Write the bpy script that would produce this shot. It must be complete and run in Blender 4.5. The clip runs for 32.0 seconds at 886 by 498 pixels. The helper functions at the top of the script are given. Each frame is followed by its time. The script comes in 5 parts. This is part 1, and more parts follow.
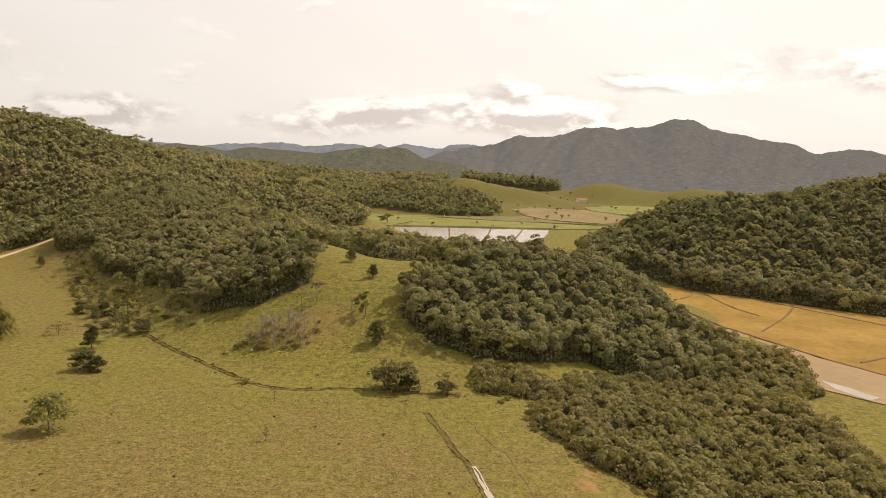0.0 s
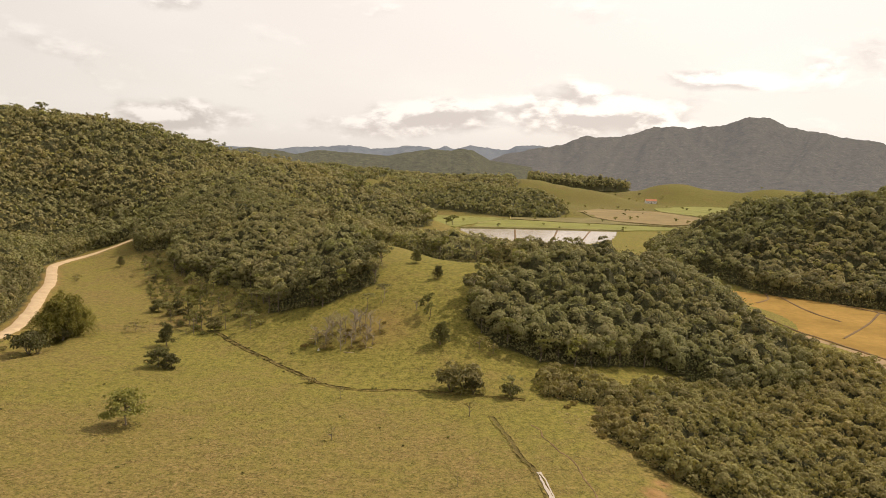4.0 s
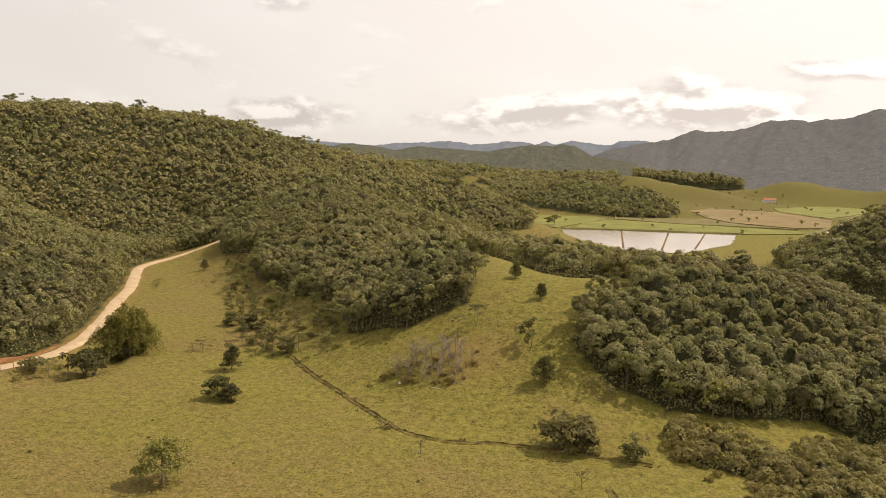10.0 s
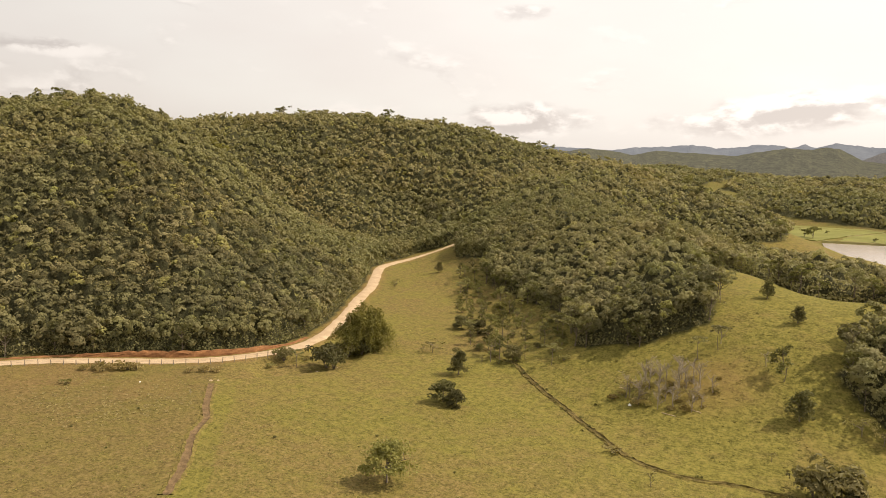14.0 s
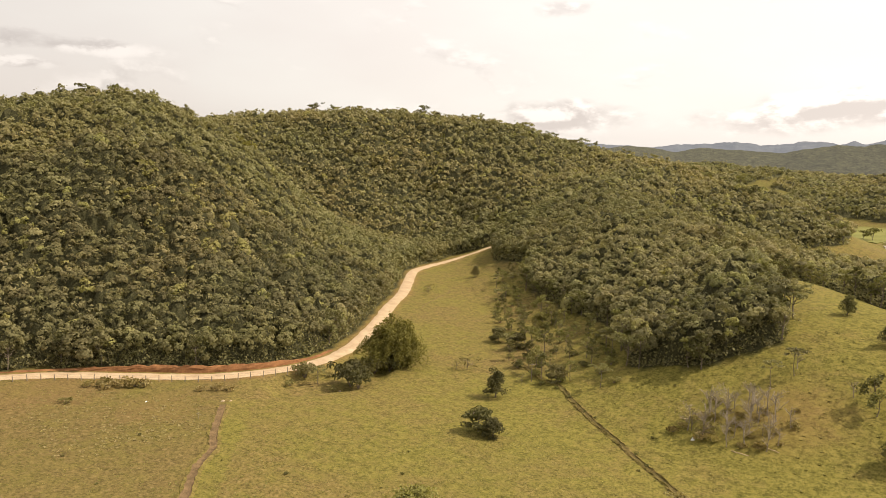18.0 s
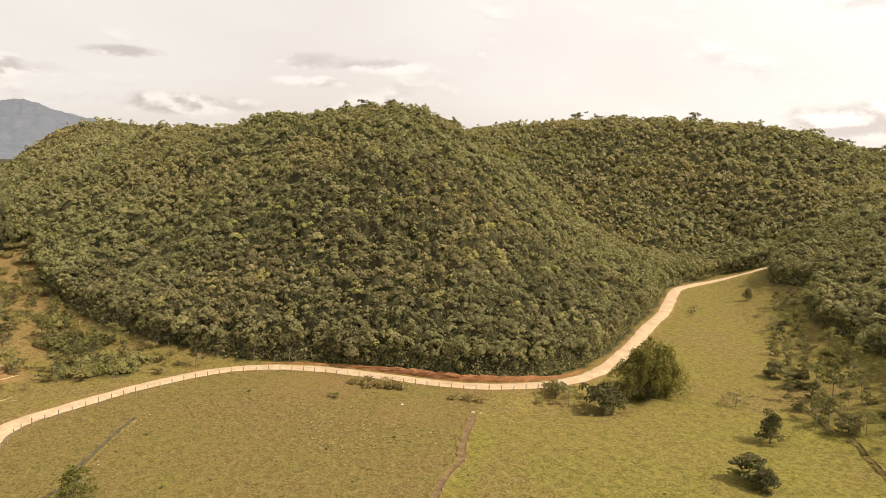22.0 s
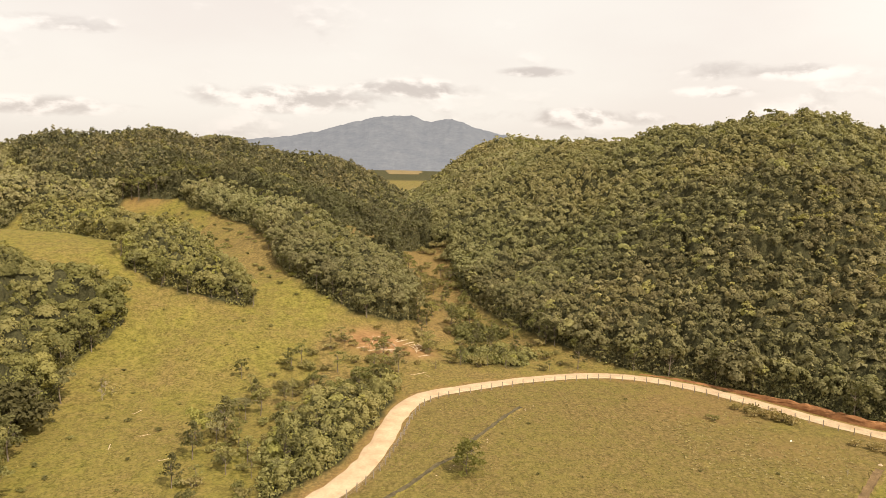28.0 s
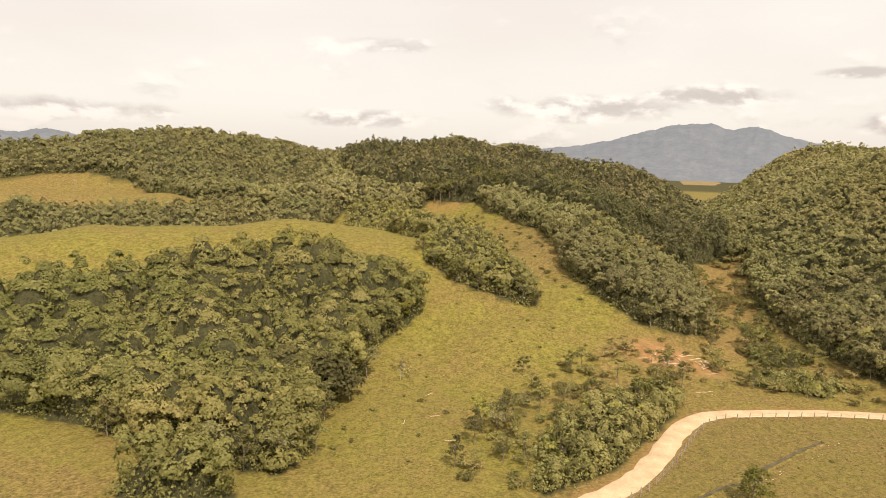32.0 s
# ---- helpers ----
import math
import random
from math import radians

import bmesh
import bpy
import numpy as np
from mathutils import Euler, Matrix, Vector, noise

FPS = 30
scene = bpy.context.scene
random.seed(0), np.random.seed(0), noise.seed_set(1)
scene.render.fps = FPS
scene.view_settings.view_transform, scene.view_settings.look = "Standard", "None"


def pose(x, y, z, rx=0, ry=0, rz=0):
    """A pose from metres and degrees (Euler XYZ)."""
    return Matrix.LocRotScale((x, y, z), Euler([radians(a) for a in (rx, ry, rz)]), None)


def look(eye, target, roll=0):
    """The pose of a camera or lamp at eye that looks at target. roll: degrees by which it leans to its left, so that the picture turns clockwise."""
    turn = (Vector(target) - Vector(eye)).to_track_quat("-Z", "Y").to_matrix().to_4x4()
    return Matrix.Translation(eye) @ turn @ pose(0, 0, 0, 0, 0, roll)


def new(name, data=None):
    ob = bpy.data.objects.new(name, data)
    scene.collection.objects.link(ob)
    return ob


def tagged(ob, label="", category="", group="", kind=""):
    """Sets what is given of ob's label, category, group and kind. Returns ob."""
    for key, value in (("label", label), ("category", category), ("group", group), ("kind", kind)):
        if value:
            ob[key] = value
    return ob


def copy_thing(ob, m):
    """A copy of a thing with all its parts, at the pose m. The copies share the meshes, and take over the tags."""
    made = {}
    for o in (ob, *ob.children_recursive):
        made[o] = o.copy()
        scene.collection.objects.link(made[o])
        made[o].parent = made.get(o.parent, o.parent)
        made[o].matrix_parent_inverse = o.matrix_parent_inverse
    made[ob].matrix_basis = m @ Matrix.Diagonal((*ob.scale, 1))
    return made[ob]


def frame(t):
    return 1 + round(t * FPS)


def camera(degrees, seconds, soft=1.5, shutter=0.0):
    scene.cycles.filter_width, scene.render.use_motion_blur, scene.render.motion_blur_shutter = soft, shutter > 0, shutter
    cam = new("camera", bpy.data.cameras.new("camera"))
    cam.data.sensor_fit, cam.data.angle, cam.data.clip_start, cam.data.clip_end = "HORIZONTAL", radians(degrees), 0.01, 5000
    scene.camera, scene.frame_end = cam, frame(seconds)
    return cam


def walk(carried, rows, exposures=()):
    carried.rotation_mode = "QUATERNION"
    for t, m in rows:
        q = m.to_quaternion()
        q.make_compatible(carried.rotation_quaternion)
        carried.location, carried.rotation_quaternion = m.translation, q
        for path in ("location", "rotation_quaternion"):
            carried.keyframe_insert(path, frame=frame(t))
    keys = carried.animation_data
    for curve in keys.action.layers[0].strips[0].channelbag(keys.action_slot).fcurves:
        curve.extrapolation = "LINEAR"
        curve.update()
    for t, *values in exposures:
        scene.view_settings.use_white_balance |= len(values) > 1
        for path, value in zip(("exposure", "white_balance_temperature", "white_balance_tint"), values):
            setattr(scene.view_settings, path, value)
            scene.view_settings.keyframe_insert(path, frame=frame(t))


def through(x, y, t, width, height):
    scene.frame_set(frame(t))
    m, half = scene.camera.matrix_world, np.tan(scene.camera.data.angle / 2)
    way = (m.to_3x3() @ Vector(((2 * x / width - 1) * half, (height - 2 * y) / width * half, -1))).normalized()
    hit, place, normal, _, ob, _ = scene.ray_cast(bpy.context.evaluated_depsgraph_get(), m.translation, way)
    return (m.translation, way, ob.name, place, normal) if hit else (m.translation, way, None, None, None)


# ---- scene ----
cam = camera(62.22, 32.0, soft=0.6)
# seconds, eye, heading to the left of +y, tilt, roll
PATH = [
    (0.0, -0.00, 0.00, 45.00, 1.97, -6.58, 2.29),
    (0.5, 0.06, 0.12, 44.96, 3.53, -6.58, 2.20),
    (1.0, 0.13, 0.22, 44.96, 4.45, -6.59, 2.11),
    (1.5, 0.15, 0.25, 44.98, 5.07, -6.60, 2.03),
    (2.0, 0.15, 0.22, 45.00, 5.63, -6.61, 2.00),
    (2.5, 0.21, 0.17, 45.02, 6.05, -6.61, 1.96),
    (3.0, 0.26, 0.20, 45.03, 6.41, -6.61, 1.94),
    (3.5, 0.21, 0.44, 45.00, 6.81, -6.62, 1.90),
    (4.0, 0.03, 1.05, 44.89, 7.12, -6.64, 1.87),
    (4.5, -0.28, 2.22, 44.73, 7.44, -6.68, 1.84),
    (6.5, -1.63, 9.79, 44.28, 8.23, -6.92, 1.86),
    (7.0, -1.89, 12.16, 44.40, 8.94, -6.95, 1.86),
    (7.5, -2.23, 14.79, 44.62, 9.90, -6.98, 1.83),
    (8.0, -2.67, 17.52, 44.85, 10.65, -7.02, 1.81),
    (8.5, -3.19, 20.27, 45.07, 11.21, -7.08, 1.72),
    (9.0, -3.73, 22.96, 45.29, 11.64, -7.13, 1.70),
    (9.5, -4.27, 25.52, 45.54, 12.79, -7.18, 1.72),
    (10.0, -4.83, 27.83, 45.85, 14.81, -7.22, 1.81),
    (10.5, -5.42, 29.76, 46.15, 17.34, -7.20, 1.91),
    (11.0, -6.01, 31.14, 46.37, 20.43, -7.22, 1.88),
    (11.5, -6.39, 31.92, 46.46, 25.31, -7.26, 1.84),
    (12.0, -6.46, 32.21, 46.41, 30.24, -7.31, 1.86),
    (12.5, -6.41, 32.27, 46.35, 31.53, -7.33, 1.78),
    (13.0, -6.38, 32.29, 46.27, 31.90, -7.33, 1.71),
    (13.5, -6.44, 32.41, 46.16, 32.25, -7.33, 1.64),
    (14.0, -6.67, 32.81, 46.03, 32.93, -7.35, 1.55),
    (14.5, -7.24, 33.71, 45.91, 33.44, -7.39, 1.53),
    (16.5, -11.06, 39.91, 45.78, 34.44, -7.56, 1.55),
    (17.0, -12.25, 41.83, 45.85, 34.57, -7.57, 1.55),
    (17.5, -13.64, 43.90, 45.94, 34.90, -7.61, 1.51),
    (18.0, -15.03, 45.97, 46.07, 35.85, -7.62, 1.47),
    (18.5, -16.36, 47.82, 46.23, 37.52, -7.57, 1.43),
    (19.0, -17.50, 49.24, 46.39, 39.41, -7.48, 1.44),
    (19.5, -18.35, 50.07, 46.50, 41.54, -7.46, 1.45),
    (20.0, -18.84, 50.38, 46.51, 43.62, -7.47, 1.40),
    (20.5, -19.03, 50.30, 46.52, 47.79, -7.47, 1.41),
    (21.0, -19.09, 50.10, 46.54, 51.75, -7.44, 1.40),
    (21.5, -19.07, 49.92, 46.51, 54.13, -7.39, 1.35),
    (22.0, -19.00, 49.81, 46.50, 55.89, -7.39, 1.31),
    (22.5, -18.89, 49.70, 46.50, 57.39, -7.39, 1.31),
    (23.0, -18.75, 49.58, 46.53, 59.45, -7.41, 1.29),
    (23.5, -18.55, 49.48, 46.58, 62.56, -7.38, 1.24),
    (24.0, -18.34, 49.44, 46.62, 65.96, -7.33, 1.27),
    (24.5, -18.11, 49.44, 46.66, 69.21, -7.29, 1.27),
    (25.0, -17.93, 49.52, 46.69, 71.89, -7.24, 1.26),
    (25.5, -17.75, 49.62, 46.69, 74.49, -7.21, 1.30),
    (27.5, -16.98, 49.82, 46.43, 83.30, -7.08, 1.24),
    (28.0, -16.79, 49.84, 46.31, 85.91, -7.04, 1.29),
    (28.5, -16.65, 49.88, 46.13, 88.35, -6.98, 1.34),
    (29.0, -16.55, 49.94, 45.95, 91.17, -6.94, 1.31),
    (29.5, -16.49, 49.96, 45.82, 93.73, -6.92, 1.39),
    (30.0, -16.44, 49.95, 45.73, 96.30, -6.91, 1.50),
    (30.5, -16.32, 49.95, 45.63, 99.55, -6.90, 1.61),
    (31.0, -16.14, 49.94, 45.56, 102.51, -6.90, 1.59),
    (31.5, -15.92, 49.94, 45.49, 105.34, -6.89, 1.64),
    (32.0, -15.68, 49.94, 45.42, 108.12, -6.89, 1.70),
]
walk(cam, [(t, pose(x, y, z, 0, 0, h) @ pose(0, 0, 0, 90 + tilt) @ pose(0, 0, 0, 0, 0, roll)) for t, x, y, z, h, tilt, roll in PATH],
     [(0, 0.24, 6900, 13), (9, 0.25, 6880, 13), (14, 0.41, 6850, 13), (20, 0.51, 6850, 13), (26, 0.62, 6950, 13), (32, 0.65, 7000, 13)])


# ---- light ----
SUN_AZ, SUN_EL = -52.0, 50.0      # heading to the right of +y, height over the horizon, degrees
sun = new("sun", bpy.data.lights.new("sun", "SUN"))
sun.data.energy, sun.data.angle, sun.data.color = 3.8, radians(0.8), (1.0, 0.90, 0.74)
sx, sy, sz = math.sin(radians(-SUN_AZ)) * math.cos(radians(SUN_EL)), math.cos(radians(SUN_AZ)) * math.cos(radians(SUN_EL)), math.sin(radians(SUN_EL))
sun.matrix_world = look((sx * 900, sy * 900, sz * 900), (0, 0, 0))

world = bpy.data.worlds.new("world")
scene.world = world
world.use_nodes = True
wn, wl = world.node_tree.nodes, world.node_tree.links
wn.clear()


def wnode(kind, **values):
    n = wn.new(kind)
    for k, v in values.items():
        n.inputs[k].default_value = v
    return n


sky = wn.new("ShaderNodeTexSky")
sky.sky_type, sky.sun_disc = "NISHITA", False
sky.sun_elevation, sky.sun_rotation, sky.dust_density = radians(SUN_EL), radians(-SUN_AZ), 4.0
coord = wn.new("ShaderNodeTexCoord")
place = wn.new("ShaderNodeMapping")
place.inputs["Scale"].default_value = (1.0, 1.0, 2.8)
wl.new(coord.outputs["Generated"], place.inputs["Vector"])
def wmath(how, a, b=0.0, clamp=False):
    n = wn.new("ShaderNodeMath")
    n.operation, n.use_clamp = how, clamp
    for socket, v in ((n.inputs[0], a), (n.inputs[1], b)):
        if isinstance(v, bpy.types.NodeSocket):
            wl.new(v, socket)
        else:
            socket.default_value = v
    return n.outputs[0]


def wramp(fac, *stops):
    n = wn.new("ShaderNodeMapRange")
    n.interpolation_type = "SMOOTHSTEP"
    for key, v in zip(("From Min", "From Max", "To Min", "To Max"), stops):
        n.inputs[key].default_value = v
    wl.new(fac, n.inputs["Value"])
    return n.outputs["Result"]


def wmix(fac, a, b):
    n = wn.new("ShaderNodeMix")
    n.data_type = "RGBA"
    wl.new(fac, n.inputs["Factor"])
    for socket, v in ((n.inputs["A"], a), (n.inputs["B"], b)):
        if isinstance(v, bpy.types.NodeSocket):
            wl.new(v, socket)
        else:
            socket.default_value = (*v, 1)
    return n.outputs["Result"]


def puff(lift):
    """The thickness of the cumulus, looked up a little higher or lower in the sky."""
    s = wn.new("ShaderNodeMapping")
    s.inputs["Location"].default_value = (0, 0, lift)
    s.inputs["Scale"].default_value = (1.0, 1.0, 2.3)
    wl.new(coord.outputs["Generated"], s.inputs["Vector"])
    n = wnode("ShaderNodeTexNoise", Scale=9.0, Detail=9.0, Roughness=0.55, Distortion=0.15)
    wl.new(s.outputs["Vector"], n.inputs["Vector"])
    return n.outputs["Fac"]


# a bright thin veil with cumulus banks, lit from above and grey below, most of them low over the horizon
veil = wnode("ShaderNodeTexNoise", Scale=1.6, Detail=5.0, Roughness=0.5)
wl.new(place.outputs["Vector"], veil.inputs["Vector"])
high = wmix(wramp(veil.outputs["Fac"], 0.36, 0.66, 0.0, 1.0), (0.955, 0.935, 0.88), (0.89, 0.84, 0.79))
up = wn.new("ShaderNodeSeparateXYZ")
wl.new(coord.outputs["Generated"], up.inputs["Vector"])
low = wramp(up.outputs["Z"], 0.02, 0.14, 1.0, 0.0)
# banks of cumulus: heading to the left of +y, height over the horizon, half width, half height, in degrees
BANKS = [(-4, 4.2, 11, 2.6), (9, 3.4, 8, 1.9), (-27, 7.6, 12, 2.2), (-13, 6.6, 6, 1.0), (26, 2.8, 7, 1.6), (14, 2.6, 5, 1.5), (97, 4.2, 10, 1.3), (88, 5.2, 7, 0.9), (67, 6.6, 5, 1.0), (66, 5.2, 4, 0.6), (79, 6.6, 4, 0.5), (76, 3.2, 9, 0.9), (115, 3.0, 9, 0.9), (135, 2.8, 9, 1.0), (62, 6.5, 6, 0.8), (114, 8.4, 6, 1.0), (26, 10.5, 5, 0.9)]
side = wmath("MULTIPLY", wmath("ARCTAN2", wmath("MULTIPLY", up.outputs["X"], -1.0), up.outputs["Y"]), 57.2958)
rise = wmath("MULTIPLY", wmath("ARCSINE", up.outputs["Z"]), 57.2958)
bank_sum = None
for b_head, b_rise, b_wide, b_tall in BANKS:
    across = wmath("MULTIPLY", wmath("SUBTRACT", side, float(b_head)), 1.0 / b_wide)
    above = wmath("MULTIPLY", wmath("SUBTRACT", rise, float(b_rise)), 1.0 / b_tall)
    one = wmath("SUBTRACT", 1.0, wmath("ADD", wmath("MULTIPLY", across, across), wmath("MULTIPLY", above, above)), True)
    bank_sum = one if bank_sum is None else wmath("MAXIMUM", bank_sum, one)
thick = wmath("ADD", wmath("SUBTRACT", puff(0.0), 0.07), wmath("ADD", wmath("MULTIPLY", low, 0.06), wmath("MULTIPLY", bank_sum, 0.26)))
lit = wramp(wmath("SUBTRACT", puff(0.0), puff(0.03)), -0.06, 0.07, 0.0, 1.0)
body = wmix(lit, (0.66, 0.61, 0.575), (1.08, 1.03, 0.97))
cover = wmath("MULTIPLY", wramp(thick, 0.50, 0.72, 0.0, 1.0), wramp(up.outputs["Z"], 0.10, 0.32, 0.95, 0.30))
haze = wramp(up.outputs["Z"], 0.0, 0.07, 0.55, 0.0)
facing = wn.new("ShaderNodeVectorMath")
facing.operation = "DOT_PRODUCT"
facing.inputs[1].default_value = (sx, sy, sz)
wl.new(coord.outputs["Generated"], facing.inputs[0])
forward = wramp(facing.outputs["Value"], -0.2, 0.95, 0.86, 1.30)     # thin cloud scatters most light forwards
thin = wn.new("ShaderNodeVectorMath")                                # and a thin bright stretch of it over the valley
thin.operation = "DOT_PRODUCT"
thin.inputs[1].default_value = (-0.32, 0.89, 0.32)
wl.new(coord.outputs["Generated"], thin.inputs[0])
forward = wmath("MULTIPLY", forward, wramp(thin.outputs["Value"], 0.60, 1.0, 1.0, 1.10))
veiled = wn.new("ShaderNodeVectorMath")
veiled.operation = "SCALE"
wl.new(wmix(haze, wmix(cover, high, body), (0.80, 0.75, 0.70)), veiled.inputs[0])
wl.new(forward, veiled.inputs["Scale"])
clouds_out = veiled.outputs[0]
b_sky, b_cloud = wnode("ShaderNodeBackground", Strength=0.10), wnode("ShaderNodeBackground", Strength=0.80)
wl.new(sky.outputs["Color"], b_sky.inputs["Color"])
wl.new(clouds_out, b_cloud.inputs["Color"])
both, out = wn.new("ShaderNodeMixShader"), wn.new("ShaderNodeOutputWorld")
both.inputs["Fac"].default_value = 0.88
wl.new(b_sky.outputs[0], both.inputs[1])
wl.new(b_cloud.outputs[0], both.inputs[2])
wl.new(both.outputs[0], out.inputs["Surface"])


# ---- materials ----
class Mat:
    """A node material: m.noise(...), m.ramp(...), m.mix(...) make nodes, m.done(...) links them to a Principled BSDF."""

    def __init__(self, name):
        self.mat = bpy.data.materials.new(name)
        self.mat.use_nodes = True
        self.n, self.l = self.mat.node_tree.nodes, self.mat.node_tree.links
        self.bsdf = self.n["Principled BSDF"]
        self.coord = self.n.new("ShaderNodeTexCoord").outputs["Object"]

    def put(self, socket, value):
        if isinstance(value, bpy.types.NodeSocket):
            self.l.new(value, socket)
        else:
            socket.default_value = value

    def noise(self, scale, detail=4.0, rough=0.55, stretch=(1, 1, 1), warp=0.0):
        m = self.n.new("ShaderNodeMapping")
        m.inputs["Scale"].default_value = stretch
        self.l.new(self.coord, m.inputs["Vector"])
        t = self.n.new("ShaderNodeTexNoise")
        t.inputs["Scale"].default_value, t.inputs["Detail"].default_value, t.inputs["Roughness"].default_value = scale, detail, rough
        t.inputs["Distortion"].default_value = warp
        self.l.new(m.outputs["Vector"], t.inputs["Vector"])
        return t.outputs["Fac"]

    def ramp(self, fac, *stops):
        r = self.n.new("ShaderNodeValToRGB")
        while len(r.color_ramp.elements) < len(stops):
            r.color_ramp.elements.new(0.5)
        for e, (p, c) in zip(r.color_ramp.elements, stops):
            e.position, e.color = p, (*c, 1)
        self.put(r.inputs["Fac"], fac)
        return r.outputs["Color"]

    def mix(self, fac, a, b, how="MIX"):
        x = self.n.new("ShaderNodeMix")
        x.data_type, x.blend_type = "RGBA", how
        self.put(x.inputs["Factor"], fac)
        self.put(x.inputs["A"], a if isinstance(a, bpy.types.NodeSocket) else (*a, 1))
        self.put(x.inputs["B"], b if isinstance(b, bpy.types.NodeSocket) else (*b, 1))
        return x.outputs["Result"]

    def math(self, how, a, b=0.0, clamp=False):
        x = self.n.new("ShaderNodeMath")
        x.operation, x.use_clamp = how, clamp
        self.put(x.inputs[0], a)
        self.put(x.inputs[1], b)
        return x.outputs[0]

    def attr(self, name):
        a = self.n.new("ShaderNodeAttribute")
        a.attribute_name = name
        return a

    def bump(self, height, strength=0.5, distance=0.1):
        b = self.n.new("ShaderNodeBump")
        b.inputs["Strength"].default_value, b.inputs["Distance"].default_value = strength, distance
        self.put(b.inputs["Height"], height)
        self.l.new(b.outputs["Normal"], self.bsdf.inputs["Normal"])

    def done(self, color, rough=0.9, spec=0.2, metal=0.0):
        self.put(self.bsdf.inputs["Base Color"], color if isinstance(color, bpy.types.NodeSocket) else (*color, 1))
        self.put(self.bsdf.inputs["Roughness"], rough)
        self.put(self.bsdf.inputs["Specular IOR Level"], spec)
        self.bsdf.inputs["Metallic"].default_value = metal
        return self.mat


def grass_land():
    """Pasture with dry and lush patches; the attribute 'cover' holds how dry (r), how bare (g) and how wooded (b) the land is."""
    m = Mat("pasture")
    cov = m.attr("cover")
    sep = m.n.new("ShaderNodeSeparateColor")
    m.l.new(cov.outputs["Color"], sep.inputs["Color"])
    dry, bare, wood = sep.outputs[0], sep.outputs[1], sep.outputs[2]
    lush = m.ramp(m.noise(0.9, 6, 0.65), (0.25, (0.080, 0.073, 0.017)), (0.5, (0.153, 0.134, 0.033)), (0.75, (0.214, 0.180, 0.051)))
    straw = m.ramp(m.noise(1.3, 6, 0.7), (0.28, (0.074, 0.054, 0.019)), (0.5, (0.156, 0.114, 0.042)), (0.72, (0.252, 0.182, 0.082)))
    patch = m.math("ADD", dry, m.math("MULTIPLY", m.math("ADD", m.math("SUBTRACT", m.noise(0.045, 5, 0.6), 0.5), m.math("MULTIPLY", m.math("SUBTRACT", m.noise(0.28, 5, 0.65), 0.5), 0.8)), 2.2), True)
    c = m.mix(patch, lush, straw)
    tufts = m.ramp(m.math("ADD", m.math("MULTIPLY", m.noise(2.2, 4, 0.65), 0.6), m.math("MULTIPLY", m.noise(0.55, 4, 0.6), 0.4)), (0.40, (0.50, 0.52, 0.44)), (0.50, (1.0, 1.0, 0.95)), (0.62, (1.22, 1.17, 1.08)))
    c = m.mix(0.75, c, tufts, "MULTIPLY")
    soil = m.ramp(m.noise(0.5, 6, 0.65), (0.3, (0.17, 0.085, 0.038)), (0.7, (0.36, 0.20, 0.095)))
    c = m.mix(m.math("MULTIPLY", bare, m.ramp(m.noise(0.7, 4, 0.6), (0.2, (0.7, 0.7, 0.7)), (0.6, (1, 1, 1)))), c, soil)
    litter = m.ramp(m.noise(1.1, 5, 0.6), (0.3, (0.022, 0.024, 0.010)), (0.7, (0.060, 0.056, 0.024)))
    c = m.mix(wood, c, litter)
    m.bump(m.noise(1.7, 6, 0.7), 0.6, 0.3)
    return m.done(c, 0.95, 0.08)


def dirt_road():
    m = Mat("dirt_road")
    c = m.ramp(m.noise(0.35, 6, 0.6), (0.3, (0.36, 0.265, 0.165)), (0.7, (0.50, 0.385, 0.255)))
    c = m.mix(0.5, c, m.ramp(m.noise(3.0, 5, 0.7), (0.35, (0.75, 0.7, 0.65)), (0.65, (1.08, 1.06, 1.05))), "MULTIPLY")
    m.bump(m.noise(4, 5, 0.7), 0.4, 0.05)
    return m.done(c, 0.95, 0.1)


def plain(name, dark, light, scale, rough=0.9, bump=0.3, dist=0.05, stretch=(1, 1, 1), spec=0.15, warp=0.0):
    m = Mat(name)
    f = m.noise(scale, 6, 0.62, stretch, warp)
    c = m.ramp(f, (0.3, dark), (0.7, light))
    c = m.mix(0.4, c, m.ramp(m.noise(scale * 7, 3, 0.6), (0.35, (0.72, 0.72, 0.72)), (0.65, (1.15, 1.15, 1.15))), "MULTIPLY")
    if bump:
        m.bump(m.noise(scale * 5, 5, 0.65), bump, dist)
    return m.done(c, rough, spec)


